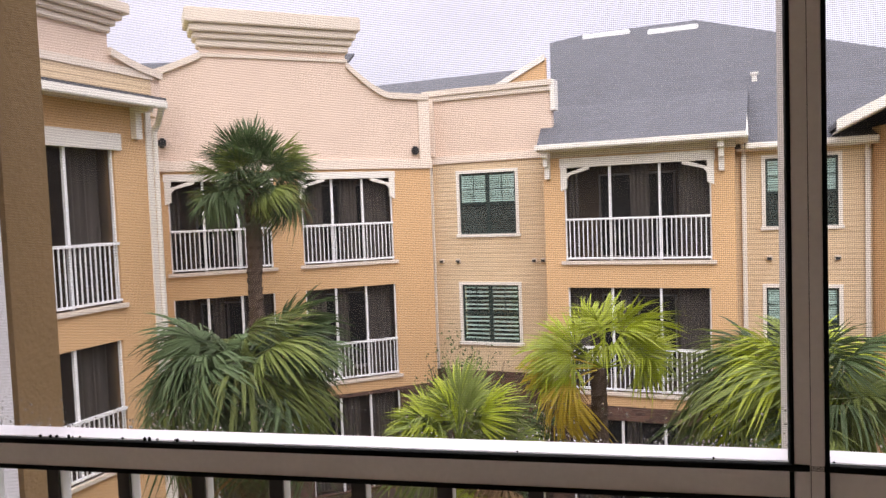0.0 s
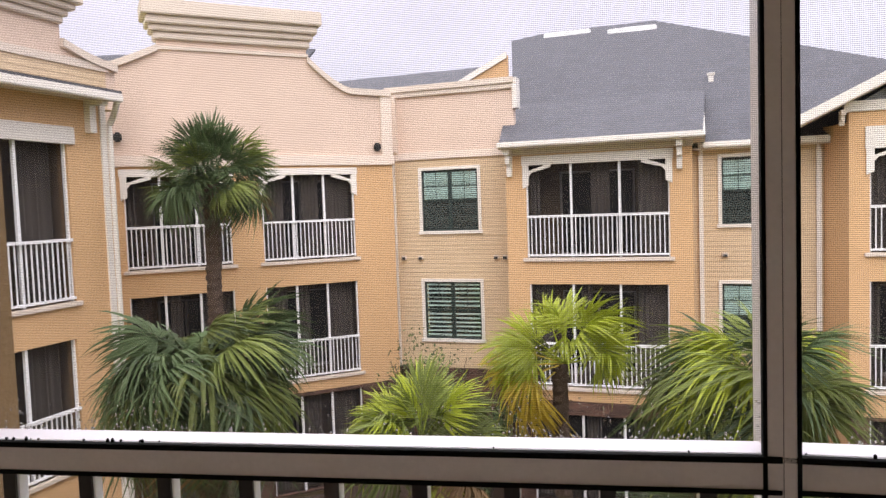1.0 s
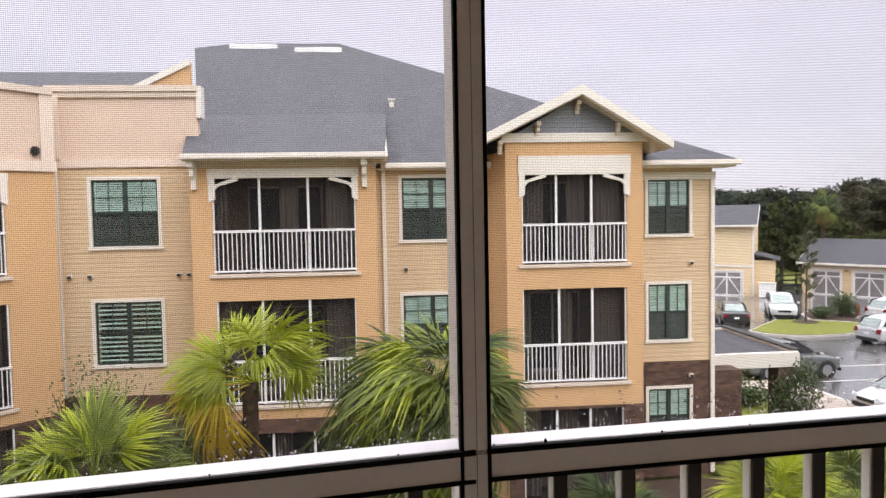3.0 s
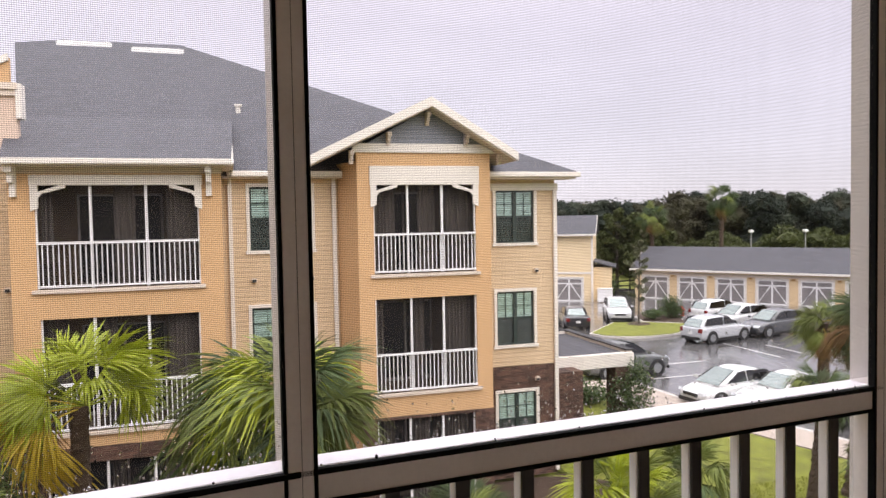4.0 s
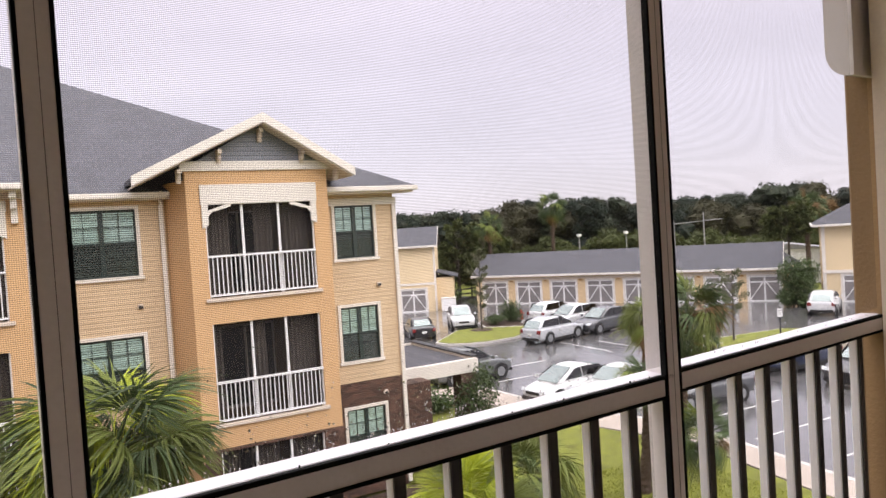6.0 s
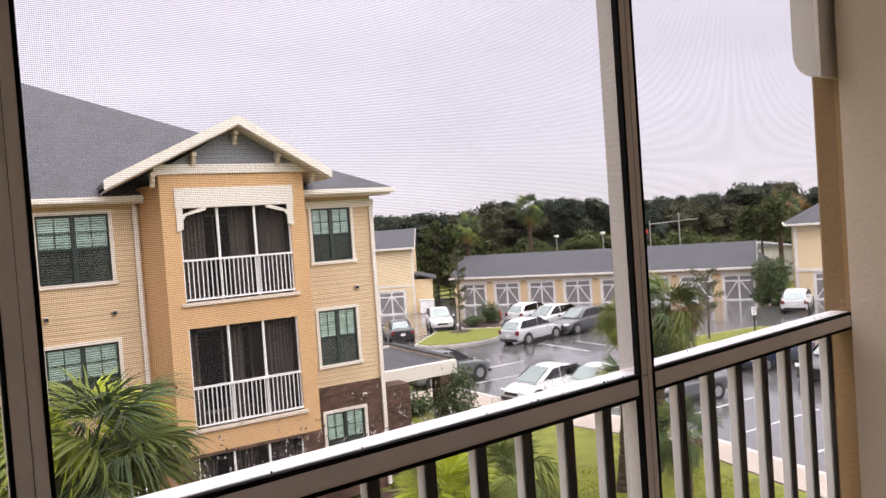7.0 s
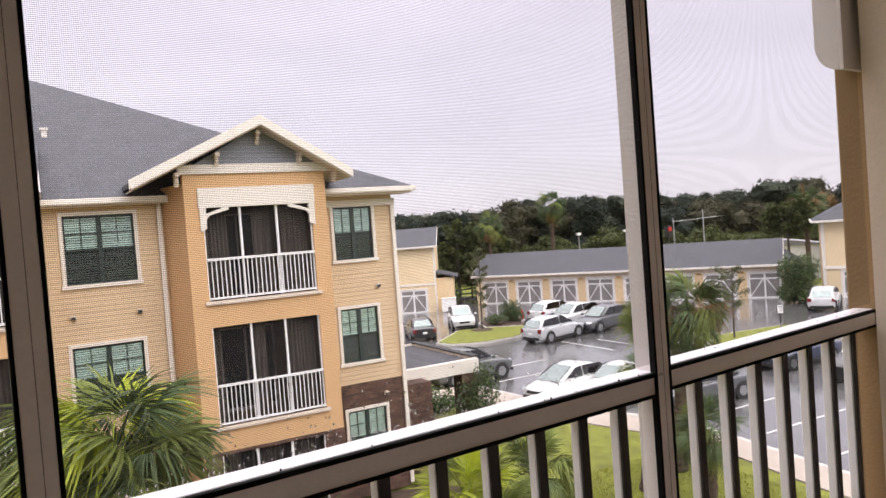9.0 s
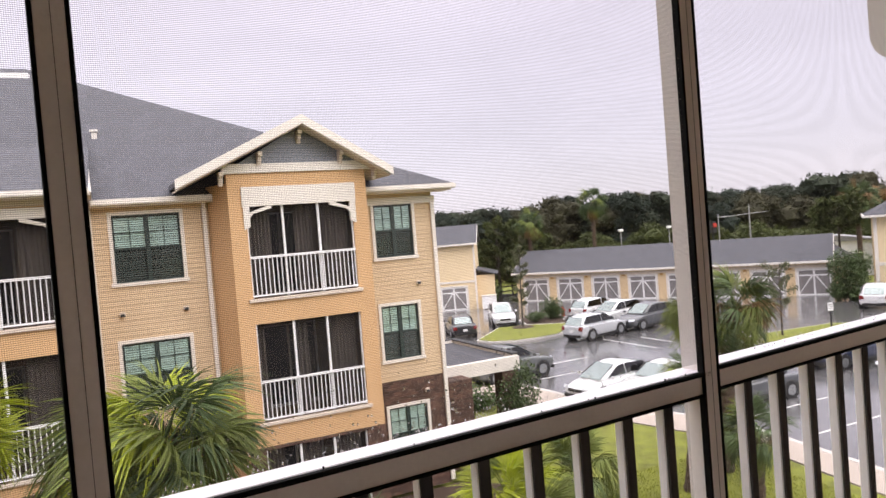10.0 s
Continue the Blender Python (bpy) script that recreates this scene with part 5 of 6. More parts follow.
# ---- garages ----
def garage_door(parent, at, u, w=2.42, h=2.12):
    door = part("garage_door", boxes((u, u + w, 0.08, 0.12, -0.15, h - 0.15)), M_DOORP, parent, "grey carriage garage door with white cross braces", at)
    z0, z1 = -0.15, h - 0.15
    zt = z1 - 0.5
    t = 0.12
    fr = boxes((u, u + w, 0.045, 0.08, z1 - t, z1), (u, u + w, 0.045, 0.08, z0, z0 + t), (u, u + t, 0.045, 0.08, z0 + t, z1 - t), (u + w - t, u + w, 0.045, 0.08, z0 + t, z1 - t), (u + t, u + w - t, 0.045, 0.08, zt - t / 2, zt + t / 2), (u + w / 2 - t * 0.6, u + w / 2 + t * 0.6, 0.045, 0.08, z0 + t, z1 - t))
    part("door_frame", fr, M_WHITEP, door, "white door framing", at)
    for s in (-1, 1):
        c = u + w / 2
        x0, x1 = c + s * (w / 2 - t), c + s * t * 0.6
        q = 0.15
        part("brace", prism(bmesh.new(), [(x0, z0 + t), (x0, z0 + t + q), (x1 + s * 0.0, zt - t / 2), (x1 + s * q, zt - t / 2)] if s < 0 else [(x0, z0 + t + q), (x0, z0 + t), (x1 + q, zt - t / 2), (x1, zt - t / 2)], 0.05, 0.08), M_WHITEP, door, "white diagonal brace", at)
    sur = boxes((u - 0.14, u, -0.02, 0.06, -0.15, z1 + 0.14), (u + w, u + w + 0.14, -0.02, 0.06, -0.15, z1 + 0.14), (u, u + w, -0.02, 0.06, z1, z1 + 0.14))
    part("door_surround", sur, M_TRIM, door, "", at)


def pitched(parent, at, u0, u1, y0, y1, ze, zr, over=0.45):
    """Two roof slopes on a block, ridge along the front, with gable ends, eave board and gutter."""
    ym = (y0 + y1) / 2
    s = (zr - ze) / (ym - y0)
    for ya, yb in ((y0 - over, ym), (y1 + over, ym)):
        bm = bmesh.new()
        za, zb = ze - s * over, zr
        v = [(u0 - 0.3, ya, za), (u1 + 0.3, ya, za), (u1 + 0.3, yb, zb), (u0 - 0.3, yb, zb)]
        top = [bm.verts.new((x, y, z + 0.12)) for x, y, z in v]
        low = [bm.verts.new(q) for q in v]
        bm.faces.new(top)
        bm.faces.new(low[::-1])
        for i in range(4):
            bm.faces.new((top[(i + 1) % 4], top[i], low[i], low[(i + 1) % 4]))
        bmesh.ops.recalc_face_normals(bm, faces=bm.faces)
        part("roof", bm, M_ROOF, parent, "grey shingle roof slope", at)
    part("gutter", boxes((u0 - 0.3, u1 + 0.3, y0 - over - 0.1, y0 - over, ze - s * over - 0.02, ze - s * over + 0.15)), M_TRIM, parent, "white gutter", at)
    for u in (u0, u1 - 0.2):
        bm = bmesh.new()
        m = Matrix(((0, 1, 0, 0), (1, 0, 0, 0), (0, 0, 1, 0), (0, 0, 0, 1)))
        prism(bm, [(y0 + 0.01, ze - 0.01), (y1 - 0.01, ze - 0.01), (ym, zr - 0.02)], u, u + 0.2, m)
        part("gable_end", bm, M_GARAGE, parent, "", at)
        rk = bmesh.new()
        uu = u0 - 0.33 if u == u0 else u1 + 0.27
        prism(rk, [(y0 - over, ze - s * over + 0.12), (ym, zr + 0.12), (ym, zr - 0.1), (y0 - over, ze - s * over - 0.1)], uu, uu + 0.06, m)
        part("rake_board", rk, M_TRIM, parent, "", at)


F_GARAGE = facade(42.68, 57.17, -55.65)
garage = thing("garage_block", pose(48, 49, -0.15), "long single-storey row of garages with carriage doors", "garage")
PITCH = 3.4
holes = [((i - 1) * PITCH, (i - 1) * PITCH + 2.42, -0.15, 1.97) for i in range(8)]
part("front_wall", wall_mesh(-4.2, 23.9, -0.2, 2.75, 0.25, holes), M_GARAGE, garage, "cream stucco garage wall", F_GARAGE)
part("body", boxes((-4.2, 23.9, 0.25, 6.6, -0.2, 2.7)), M_GARAGE, garage, "", F_GARAGE)
pitched(garage, F_GARAGE, -4.2, 22.75, 0.0, 6.6, 2.72, 4.45)
er = bmesh.new()
ev = [er.verts.new(p) for p in ((23.06, -0.45, 2.5), (24.3, -0.45, 2.5), (24.3, 7.05, 2.5), (23.06, 7.05, 2.5), (23.06, 2.4, 3.6), (23.06, 4.2, 3.6))]
for f in ((0, 1, 4), (1, 2, 5, 4), (2, 3, 5), (0, 4, 5, 3), (0, 3, 2, 1)):
    er.faces.new([ev[i] for i in f])
part("end_roof", er, M_ROOF, garage, "low hipped grey shingle end roof", F_GARAGE)
for i in range(8):
    garage_door(garage, F_GARAGE, (i - 1) * PITCH)
    u = (i - 1) * PITCH + 2.42
    part("pier", boxes((u + 0.16, u + PITCH - 2.58, -0.05, 0.0, -0.15, 1.95)), M_PIER, garage, "golden tan stucco pier", F_GARAGE)
    part("wall_lamp", bevelled(boxes((u + 0.34, u + 0.64, -0.16, -0.05, 1.95, 2.1)), 0.02, 1), M_COPPER, garage, "small amber wall lamp", F_GARAGE)
part("eave_board", boxes((-4.2, 23.9, -0.04, 0.0, 2.15, 2.3)), M_CORNICE, garage, "", F_GARAGE)

F_CARR = facade(35.15, 59.3, -31.2)
carr = thing("carriage_house", pose(33, 62, -0.15), "two-storey cream carriage house with garage door and grey roof", "building")
part("front_wall", wall_mesh(-9, 0, -0.2, 6.0, 0.25, [(-3.35, -0.93, -0.15, 1.97)]), M_GARAGE, carr, "cream siding wall", F_CARR)
part("body", boxes((-9, 0, 0.25, 7, -0.2, 6.0)), M_GARAGE, carr, "", F_CARR)
garage_door(carr, F_CARR, -3.35)
part("band", bevelled(boxes((-9.05, 0.05, -0.06, 0.0, 2.35, 2.55))), M_TRIM, carr, "cream band over the door", F_CARR)
part("corner_board", boxes((-0.14, 0.04, -0.04, 0.0, -0.15, 5.9)), M_TRIM, carr, "", F_CARR)
pitched(carr, F_CARR, -9, 0, 0, 7, 6.05, 7.6)
part("lean_to", boxes((0.0, 1.6, 1.0, 5, -0.2, 2.9)), M_GARAGE, carr, "", F_CARR)
part("lean_to_roof", prism(bmesh.new(), [(0, 3.5), (2.0, 2.95), (2.0, 2.85), (0, 3.4)], 0.7, 5.3), M_ROOF, carr, "", F_CARR)
cabinet = thing("utility_cabinet", pose(35.9, 58.2, -0.15), "white utility cabinet beside the carriage house", "cabinet")
part("body", bevelled(boxes((0.45, 1.75, -0.9, -0.2, -0.1, 1.05)), 0.03), M_WHITEP, cabinet, "", F_CARR)
part("lid", bevelled(boxes((0.4, 1.8, -0.95, -0.15, 1.05, 1.12)), 0.02), M_TRIM, cabinet, "", F_CARR)
part("foot", boxes((0.5, 0.65, -0.85, -0.25, -0.16, -0.1)), M_METAL, cabinet, "", F_CARR)
part("foot", boxes((1.55, 1.7, -0.85, -0.25, -0.16, -0.1)), M_METAL, cabinet, "", F_CARR)

F_EAST = facade(56.55, 35.3, -55)
east = thing("garage_house", pose(60, 34, -0.15), "two-storey cream house with garages below", "building")
part("front_wall", wall_mesh(0, 14, -0.2, 5.9, 0.25, [(1.3, 3.72, -0.15, 1.97), (5, 7.42, -0.15, 1.97)]), M_GARAGE, east, "cream siding wall", F_EAST)
part("body", boxes((0, 14, 0.25, 8, -0.2, 5.9)), M_GARAGE, east, "", F_EAST)
part("band", bevelled(boxes((-0.05, 14, -0.08, 0.0, 2.1, 2.35))), M_TRIM, east, "cream band", F_EAST)
part("corner_board", boxes((-0.04, 0.2, -0.05, 0.0, -0.15, 5.85)), M_TRIM, east, "", F_EAST)
garage_door(east, F_EAST, 1.3)
garage_door(east, F_EAST, 5.0)
hr = bmesh.new()
pts = [(-0.6, -0.6, 5.9), (14.6, -0.6, 5.9), (14.6, 8.6, 5.9), (-0.6, 8.6, 5.9), (4, 4, 8.4), (10, 4, 8.4)]
v = [hr.verts.new(p) for p in pts]
for f in ((0, 1, 5, 4), (1, 2, 5), (2, 3, 4, 5), (3, 0, 4), (0, 3, 2, 1)):
    hr.faces.new([v[i] for i in f])
part("roof", hr, M_ROOF, east, "grey shingle hip roof", F_EAST)
part("gutter", boxes((-0.65, 14.6, -0.72, -0.6, 5.77, 5.93), (-0.72, -0.6, -0.6, 8.6, 5.77, 5.93)), M_TRIM, east, "white gutter", F_EAST)
shed = thing("white_shed", pose(70, 48, -0.2), "low white shed far behind the garages", "shed")
part("body", boxes((-3.5, 3.5, -1.5, 1.5, 0, 3.4)), M_WHITEP, shed, "", pose(70, 48, -0.2, 0, 0, -55))
part("roof", prism(bmesh.new(), [(-3.8, 3.4), (3.8, 3.4), (0, 4.0)], -1.7, 1.7), M_METAL, shed, "", pose(70, 48, -0.2, 0, 0, -55))

# black fence by the carriage house
fence = thing("fence", pose(40, 62, -0.2), "black three-rail fence between the buildings", "fence")
for k in range(6):
    part("post", boxes((1.8 * k - 0.06, 1.8 * k + 0.06, -0.06, 0.06, -0.2, 1.5)), M_FENCE, fence, "", pose(37.2, 61.5, 0, 0, 0, 12))
for z in (0.35, 0.8, 1.25):
    part("rail", boxes((0, 9, -0.09, -0.06, z, z + 0.14)), M_FENCE, fence, "", pose(37.2, 61.5, 0, 0, 0, 12))

# ---- vehicles ----
GLASSY = M_CARGLASS


def car(label, x, y, heading, paint, kind="suv", length=4.5, width=1.82, height=1.66, category="car"):
    """Parked car, nose along its own +x: lofted hull and cabin, glass, lamps, bumpers, mirrors, wheels."""
    at = pose(x, y, -0.15, 0, 0, heading)
    ob = thing("car", at, label, category, "cars in the car park")
    L, W, H = length / 2, width / 2, height
    belt = H * 0.60
    if kind == "sedan":
        hull = [(-1, .60, .80), (-.97, .62, .92), (-.82, .64, .985), (-.5, .66, 1), (0, .64, 1), (.42, .61, 1), (.72, .54, .96), (.91, .46, .87), (1, .36, .70)]
        roof = [(-.70, .62, .80), (-.42, .94, .70), (-.15, 1.0, .70), (.12, .97, .70), (.46, .60, .82)]
    elif kind == "hatch":
        hull = [(-1, .58, .82), (-.97, .62, .93), (-.8, .64, .99), (-.4, .63, 1), (0, .61, 1), (.45, .58, 1), (.72, .51, .96), (.91, .43, .86), (1, .33, .66)]
        roof = [(-.97, .60, .76), (-.72, .88, .68), (-.28, 1.0, .70), (.05, .98, .70), (.64, .56, .80)]
    else:
        hull = [(-1, .56, .84), (-.975, .60, .94), (-.85, .62, .99), (-.4, .62, 1), (0, .62, 1), (.42, .60, 1), (.74, .545, .97), (.92, .475, .88), (1, .37, .70)]
        roof = [(-.98, .58, .80), (-.78, .91, .72), (-.32, 1.0, .75), (.05, .975, .75), (.53, .58, .82)]
    z0 = 0.20
    bm = bmesh.new()
    rings = []
    for fx, fz, fw in hull:
        w, zt = W * fw, H * fz
        low = z0 + (0.10 if abs(fx) > 0.9 else 0)
        prof = [(0, low), (w * .82, low), (w * .95, low + .10), (w, low + .28), (w, zt - .18), (w * .975, zt - .06), (w * .90, zt), (0, zt + .02)]
        ring = [(a, b) for a, b in prof] + [(-a, b) for a, b in prof[-2:0:-1]]
        rings.append([bm.verts.new((fx * L, a, b)) for a, b in ring])
    for a, b in zip(rings, rings[1:]):
        for k in range(len(a)):
            bm.faces.new((a[k], b[k], b[(k + 1) % len(a)], a[(k + 1) % len(a)]))
    bm.faces.new(rings[0])
    bm.faces.new(rings[-1][::-1])
    cab = []
    for fx, fz, fw in roof:
        w, zt = W * fw, H * fz
        zb = H * .50
        cab.append([bm.verts.new((fx * L, s * q, z)) for s, q, z in ((-1, W * .93, zb), (-1, w + .02, zt - .05), (-1, w * .8, zt), (1, w * .8, zt), (1, w + .02, zt - .05), (1, W * .93, zb))])
    for a, b in zip(cab, cab[1:]):
        for k in range(5):
            bm.faces.new((a[k], b[k], b[k + 1], a[k + 1]))
    bm.faces.new(cab[0])
    bm.faces.new(cab[-1][::-1])
    bmesh.ops.recalc_face_normals(bm, faces=bm.faces)
    body = part("body", bm, paint, ob, "", at)
    for p in body.data.polygons:
        p.use_smooth = len(p.vertices) == 4
    for p in body.data.polygons:
        p.use_smooth = True
    sd = body.modifiers.new("round", "SUBSURF")
    sd.levels = sd.render_levels = 2

    def panel(name, pts, material, lbl="", lift=0.012):
        b2 = bmesh.new()
        n = (Vector(pts[1]) - Vector(pts[0])).cross(Vector(pts[2]) - Vector(pts[0])).normalized()
        c = sum((Vector(p) for p in pts), Vector()) / len(pts)
        if n.dot(c - Vector((0, 0, H * .6))) < 0:
            n = -n
        a = [b2.verts.new(Vector(p) + n * lift) for p in pts]
        d = [b2.verts.new(Vector(p) - n * 0.01) for p in pts]
        b2.faces.new(a)
        b2.faces.new(d[::-1])
        for i in range(len(a)):
            j = (i + 1) % len(a)
            b2.faces.new((a[i], a[j], d[j], d[i]))
        bmesh.ops.recalc_face_normals(b2, faces=b2.faces)
        return part(name, b2, material, ob, lbl, at)

    def at_roof(i, q):
        fx, fz, fw = roof[i]
        return fx * L, W * fw * q, H * fz

    f4, f3, b0, b1 = at_roof(4, .86), at_roof(3, .78), at_roof(0, .86), at_roof(1, .78)

    def mixp(a, b, t):
        return tuple(p + (q - p) * t for p, q in zip(a, b))

    def mirror(p):
        return (p[0], -p[1], p[2])

    for lo, hi, nm in ((f4, f3, "windscreen"), (b0, b1, "rear_window")):
        lo2, hi2 = mixp(lo, hi, .12), mixp(lo, hi, .92)
        panel(nm, [lo2, hi2, mirror(hi2), mirror(lo2)], GLASSY, "pale sky-reflecting glass")
    for s in (-1, 1):
        def side(fx, fz):
            t = (fz - .58) / .40
            return (fx * L, s * (W * .93 + (W * roof[2][2] + .02 - W * .93) * min(1, max(0, t)) + .004), H * fz)
        fr = roof[3][0] + (roof[4][0] - roof[3][0]) * .62
        bk = roof[1][0] + (roof[0][0] - roof[1][0]) * .45
        mid = (roof[2][0] + roof[3][0]) / 2
        panel("side_window", [side(mid + .02, .66), side(fr, .66), side(roof[3][0] + .02, .915), side(mid + .02, .935)], M_SIDEGLASS, "dark tinted glass")
        panel("side_window", [side(bk, .67), side(mid - .02, .66), side(mid - .02, .935), side(roof[1][0] + .05, .91)], M_SIDEGLASS, "dark tinted glass")
        panel("mirror", [(L * .36, s * (W + .02), H * .62), (L * .40, s * (W + .17), H * .62), (L * .40, s * (W + .17), H * .70), (L * .36, s * (W + .02), H * .70)], paint, "", .04)
        hw = hull[-2][2] * W
        panel("headlight", [(L * .955, s * hw * .93, H * .40), (L * .98, s * hw * .52, H * .40), (L * .965, s * hw * .55, H * .475), (L * .90, s * hw * 1.02, H * .48)], M_LAMP, "clear headlight", .03)
        rw = hull[1][2] * W
        panel("tail_light", [(-L * .985, s * rw * .98, H * .42), (-L * .995, s * rw * .66, H * .44), (-L * .985, s * rw * .72, H * .58), (-L * .95, s * rw * 1.0, H * .58)], M_TAIL, "red tail light", .03)
    part("bumper", bevelled(boxes((L * .96, L * 1.01, -W * .74, W * .74, .24, .40), (-L * 1.01, -L * .965, -W * .76, W * .76, .26, .46)), .03), M_BLACK, ob, "black lower bumpers", at)
    part("grille", bevelled(boxes((L * .97, L * 1.012, -W * .42, W * .42, H * .34, H * .42)), .01), M_BLACK, ob, "black grille", at)
    part("number_plate", boxes((-L * 1.016, -L * 1.0, -.15, .15, H * .36, H * .36 + .14)), M_WHITEP, ob, "blank white plate", at)
    for s in (-1, 1):
        part("side_skirt", bevelled(boxes((-L * .42, L * .45, s * W * .97 - .03, s * W * .97 + .03, .17, .34)), .015, 1), M_BLACK, ob, "black lower skirt", at)
    r = .37 if kind == "suv" else .33
    for fx in (-.60, .61):
        for s in (-1, 1):
            wm = at @ pose(fx * L, s * (W - .10), r, 90)
            part("wheel_arch", tube(bmesh.new(), [(0, 0, -.105), (0, 0, .105)], [r * 1.17, r * 1.17], 20), M_BLACK, ob, "", wm)
            ty = tube(bmesh.new(), [(0, 0, -.115), (0, 0, -.10), (0, 0, .10), (0, 0, .115)], [r * .9, r, r, r * .9], 22)
            wheel = part("wheel", ty, M_TYRE, ob, "black tyre on alloy rim", wm)
            rim = tube(bmesh.new(), [(0, 0, -.118), (0, 0, .118)], [r * .22] * 2, 10)
            for k in range(5):
                a = k * 2 * math.pi / 5
                m = Matrix.Rotation(a, 4, "Z")
                box(rim, .02, r * .63, -.045, .045, -.120, .120, m)
            tube(rim, [(0, 0, -.117), (0, 0, .117)], [r * .63] * 2, 20)
            part("rim", rim, M_RIM, wheel, "silver alloy rim", wm)
    return ob


WHITE = car_paint("white_car_paint", (0.64, 0.65, 0.66))
SILVER = car_paint("silver_car_paint", (0.50, 0.52, 0.54), 0.3)
GREY = car_paint("dark_grey_car_paint", (0.075, 0.08, 0.088), 0.3)
BLACKP = car_paint("black_car_paint", (0.012, 0.012, 0.014))
GREEN = car_paint("grey_green_car_paint", (0.12, 0.13, 0.132), 0.3)
NAVY = car_paint("navy_car_paint", (0.02, 0.03, 0.07), 0.2)
PEARL = car_paint("pale_silver_car_paint", (0.62, 0.64, 0.63), 0.15)
car("silver compact sport utility car on wet asphalt", 31.96, 37.7, 12, SILVER)
car("dark grey sport utility car with bright windscreen", 36.5, 38.2, 190, GREY)
car("white sport utility car behind the grey one", 36.2, 41.1, 190, WHITE, "suv", 4.7, 1.85, 1.7)
car("white estate car with red tail lamps", 37.4, 44.6, 12, WHITE, "suv", 4.4)
car("black saloon car seen from behind", 26.73, 46.5, 72, BLACKP, "sedan", 4.6, 1.8, 1.45)
car("white sport utility car facing the island", 31.2, 48.2, 246, WHITE, "suv", 4.4)
car("dark grey-green off-road car beside the portico", 21.6, 31.2, 4, GREEN, "suv", 4.6, 1.85, 1.75)
car("white hatchback facing the footpath", 22.95, 25.1, 188, WHITE, "hatch", 4.1, 1.76, 1.48)
car("pale silver saloon car beside the white hatchback", 24.5, 23.5, 186, PEARL, "sedan", 4.6, 1.8, 1.46)
car("white sport utility car with black roof glass by the far house", 51.7, 32.1, 28, WHITE, "suv", 4.5, 1.9, 1.65)
car("dark grey car parked near the footpath", 26.2, 20.7, 176, GREY, "sedan", 4.5, 1.8, 1.45)
car("navy saloon car parked in the second row", 34.4, 22.2, 178, NAVY, "sedan", 4.6, 1.8, 1.46)
car("black sport utility car parked in the second row", 34.2, 18.6, 182, BLACKP, "suv", 4.6, 1.85, 1.7)

# ---- street furniture ----
def sign(x, y, turn):
    ob = thing("parking_sign", pose(x, y, 0.0), "small white parking sign on a dark post", "sign", "parking signs")
    at = pose(x, y, 0, 0, 0, turn)
    part("post", boxes((-0.04, 0.04, -0.03, 0.03, -0.15, 1.4)), M_FENCE, ob, "", at)
    pl = part("plate", bevelled(boxes((-0.15, 0.15, -0.05, -0.03, 1.02, 1.5)), 0.008, 1), M_WHITEP, ob, "white sign plate", at)
    part("print", boxes((-0.11, 0.11, -0.053, -0.05, 1.36, 1.42), (-0.11, 0.11, -0.053, -0.05, 1.25, 1.28), (-0.08, 0.08, -0.053, -0.05, 1.14, 1.17)), M_DOORP, pl, "grey unreadable bars", at)


sign(41.35, 28.1, -35)
sign(48.0, 28.9, -35)
hyd = thing("fire_hydrant", pose(36.0, 47.0, 0.0), "small red fire hydrant on the island", "hydrant")
part("barrel", tube(bmesh.new(), [(36.0, 47.0, -0.05), (36.0, 47.0, 0.1), (36.0, 47.0, 0.6), (36.0, 47.0, 0.75)], [0.16, 0.12, 0.12, 0.05], 12), M_RED, hyd)
part("nozzle", tube(bmesh.new(), [(35.8, 47.0, 0.45), (36.2, 47.0, 0.45)], [0.06, 0.06], 8), M_RED, hyd)


def pole(x, y, h, arm=0.0, lamp=False):
    ob = thing("street_pole", pose(x, y, -0.2), "tall grey street pole in front of the woods", "pole", "street poles")
    bm = tube(bmesh.new(), [(x, y, -0.2), (x, y, h)], [0.11, 0.06], 8)
    part("shaft", bm, M_METAL, ob)
    if arm:
        part("arm", tube(bmesh.new(), [(x, y, h - 0.4), (x + arm * 0.6, y - arm * 0.8, h - 0.1)], [0.055, 0.035], 6), M_METAL, ob, "mast arm")
    if lamp:
        part("lamp_head", bevelled(boxes((x - 0.3, x + 0.3, y - 0.2, y + 0.2, h, h + 0.3)), 0.06), M_WHITEP, ob, "white lamp head")


pole(66.6, 59.8, 6.7, 5.2)
pole(68.5, 57.2, 7.5)
pole(62, 71, 5.4, 0, True)
pole(66.5, 67.5, 5.4, 0, True)
pole(78, 46, 5.8, 0, True)
signal = thing("traffic_signal", pose(66.1, 60.2, -0.2), "traffic signal head with red lamp", "traffic signal")
part("post", tube(bmesh.new(), [(66.1, 60.2, -0.2), (66.1, 60.2, 5.2)], [0.12, 0.1], 8), M_FENCE, signal)
part("head", bevelled(boxes((65.8, 66.4, 59.9, 60.5, 4.6, 5.9)), 0.05), M_FENCE, signal)
part("red_lamp", bevelled(boxes((65.85, 66.35, 59.82, 59.92, 5.25, 5.7)), 0.03), M_RED, signal, "red signal lens")

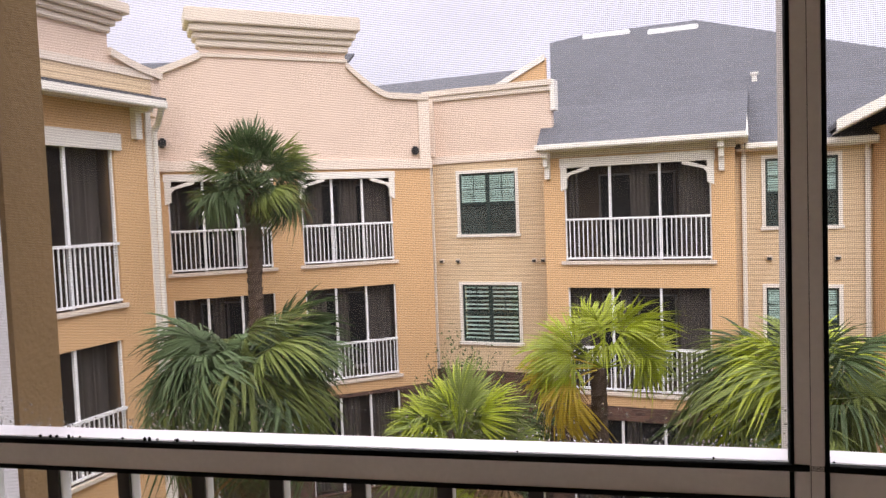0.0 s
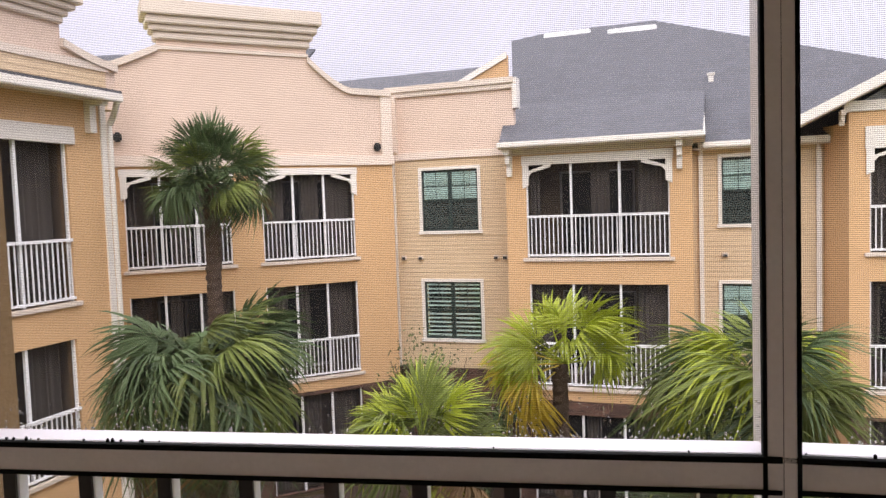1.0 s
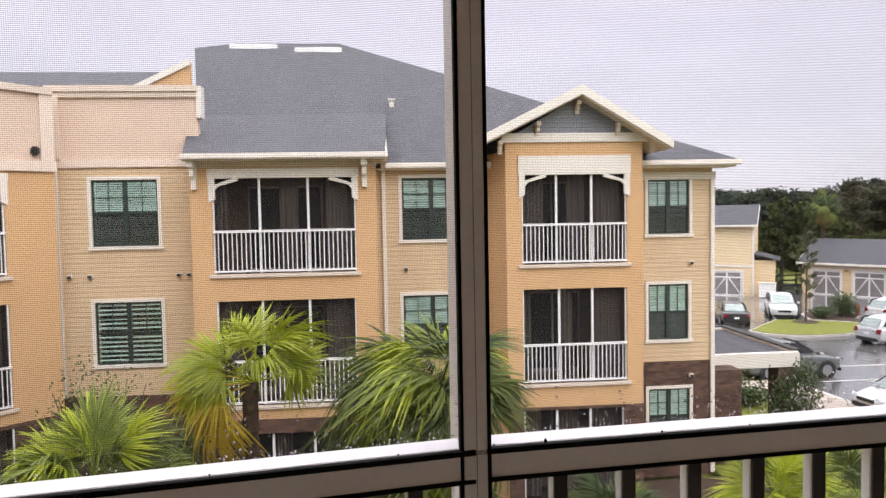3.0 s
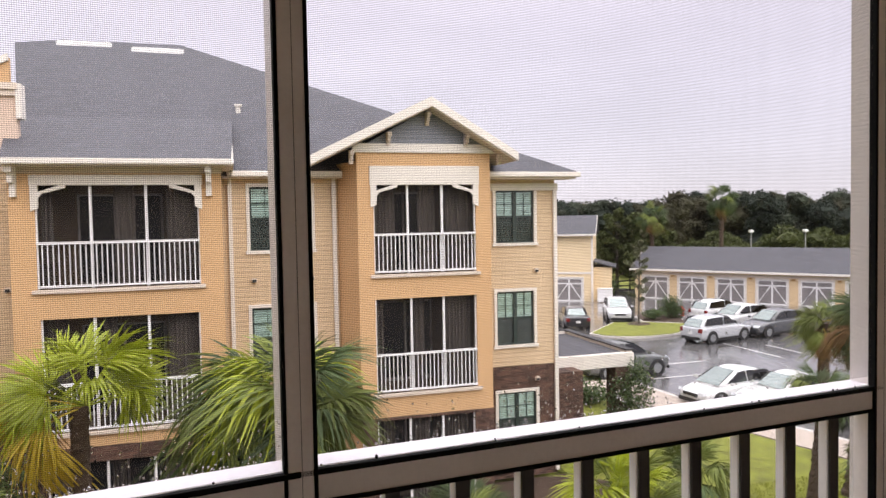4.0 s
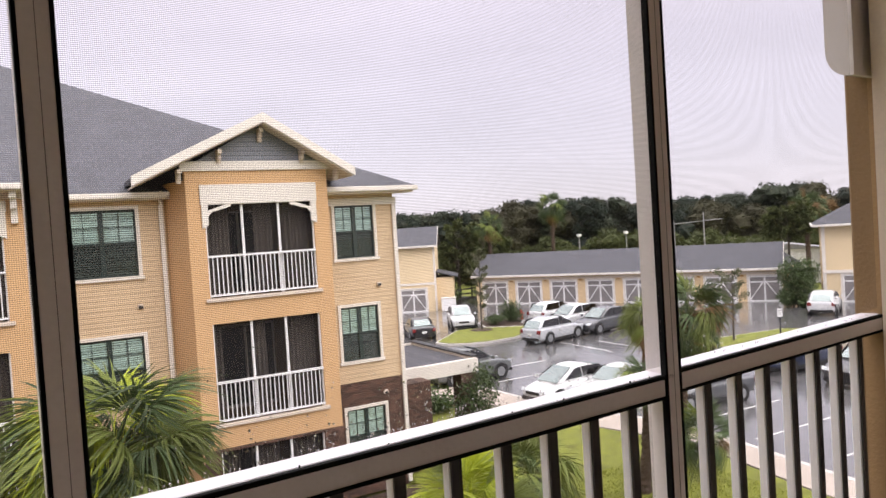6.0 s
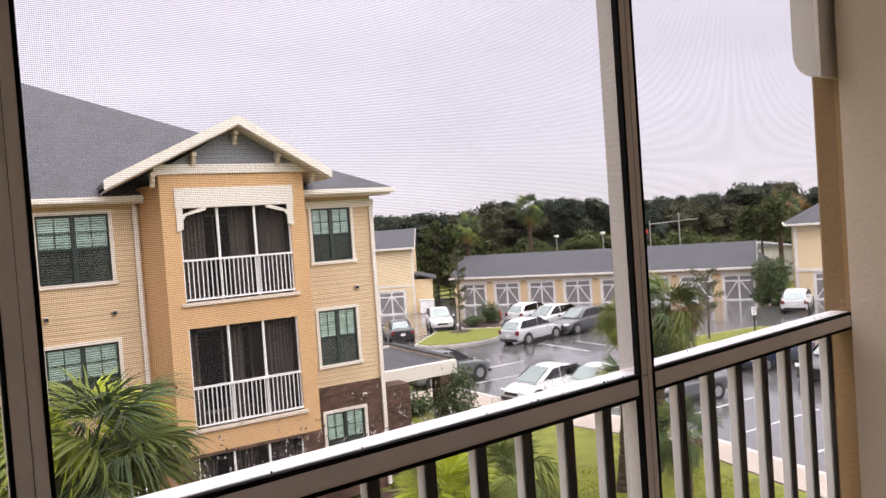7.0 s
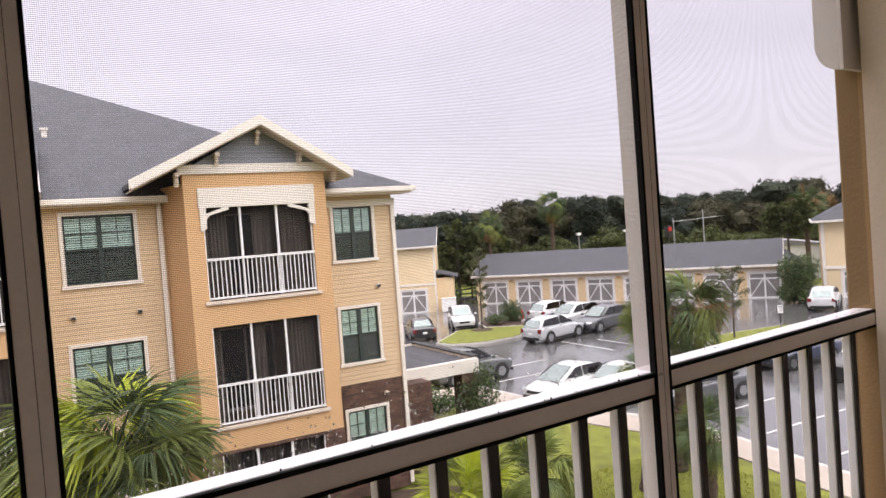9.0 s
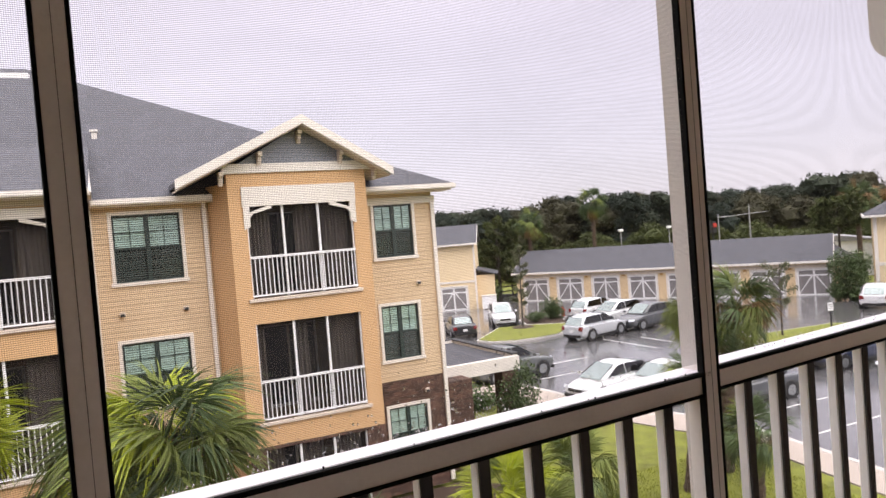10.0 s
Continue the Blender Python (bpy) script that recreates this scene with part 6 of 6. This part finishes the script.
# grass blades on the part of the lawn below the balcony
gs = np.random.RandomState(12)
count = 70000
gx, gy = gs.uniform(6.5, 20.4, count), gs.uniform(5.0, 16.9, count)
keep = (gy < 9.4 + 0.62 * (gx - 5.0)) & (gx < 19.4 + 0.11 * gy)
gx, gy = gx[keep], gy[keep]
ga, gh, gw = gs.uniform(0, 6.28, len(gx)), gs.uniform(0.03, 0.085, len(gx)), gs.uniform(0.007, 0.016, len(gx))
gl, gt = gs.uniform(-0.07, 0.07, len(gx)), gs.uniform(-0.07, 0.07, len(gx))
root = np.stack([gx, gy, np.full(len(gx), -0.055)], 1)
side = np.stack([np.cos(ga) * gw, np.sin(ga) * gw, np.zeros(len(gx))], 1)
tip = root + np.stack([gl, gt, gh], 1)
blades = np.stack([root - side, root + side, tip], 1).reshape(-1, 3)
me = bpy.data.meshes.new("grass")
me.from_pydata(blades.tolist(), [], [(3 * i, 3 * i + 1, 3 * i + 2) for i in range(len(gx))])
me.materials.append(M_BLADE)
tagged(put(new("grass", me)), "short green grass blades on the lawn", "grass", "", "stuff")

# ---- rain drops and dirt on the screen ----
def specks(name, label, material, count, seed, zones, r0, r1, flat):
    """Small blobs on the screen, thickest just above the rail."""
    rnd = random.Random(seed)
    bm = bmesh.new()
    for _ in range(count):
        u0, u1, zmax = rnd.choice(zones)
        u = rnd.uniform(u0, u1)
        z = (7.167 if zmax > 0 else 7.150) + max(0, zmax) * rnd.random() ** 2.4
        r = rnd.uniform(r0, r1)
        m = (F_LEFT if u < 0 else F_PORCH) @ Matrix.Translation((u, 0.0045, z)) @ Matrix.Diagonal((1, flat, rnd.uniform(0.8, 1.6), 1)) @ Matrix.Scale(r, 4)
        bmesh.ops.create_icosphere(bm, subdivisions=1, radius=1, matrix=m)
    return tagged(part(name, bm, material, None, "", None, True), label, "droplets", "", "stuff")


M_DROP = mat("clear_raindrop", (0.95, 0.95, 0.96), 0.0, 0.01, 10, 60, 0.0)
M_DROP.node_tree.nodes["Principled BSDF"].inputs["Transmission Weight"].default_value = 1.0
M_DROP.node_tree.nodes["Principled BSDF"].inputs["IOR"].default_value = 1.33
specks("raindrops", "small bright raindrops caught in the screen above the rail", M_DROP, 950, 3, [(-1.38, -0.4, 0.045), (-1.38, -0.9, 0.05), (-0.4, 0.0, 0.06), (0.05, 0.6, 0.07), (0.3, 0.9, 0.12), (1.2, 2.05, 0.05)], 0.0007, 0.0021, 0.5)
specks("dirt_specks", "dark specks and grit on the screen above the rail", M_GASKET, 90, 7, [(0.1, 0.8, 0.2), (-0.5, -0.1, 0.07), (1.2, 2.0, 0.09)], 0.0006, 0.0017, 0.5)
specks("grit", "black grit lying along the sill gasket", M_GASKET, 34, 9, [(-1.2, -0.9, -0.006), (-0.4, 2.0, -0.006)], 0.0012, 0.003, 1.0)
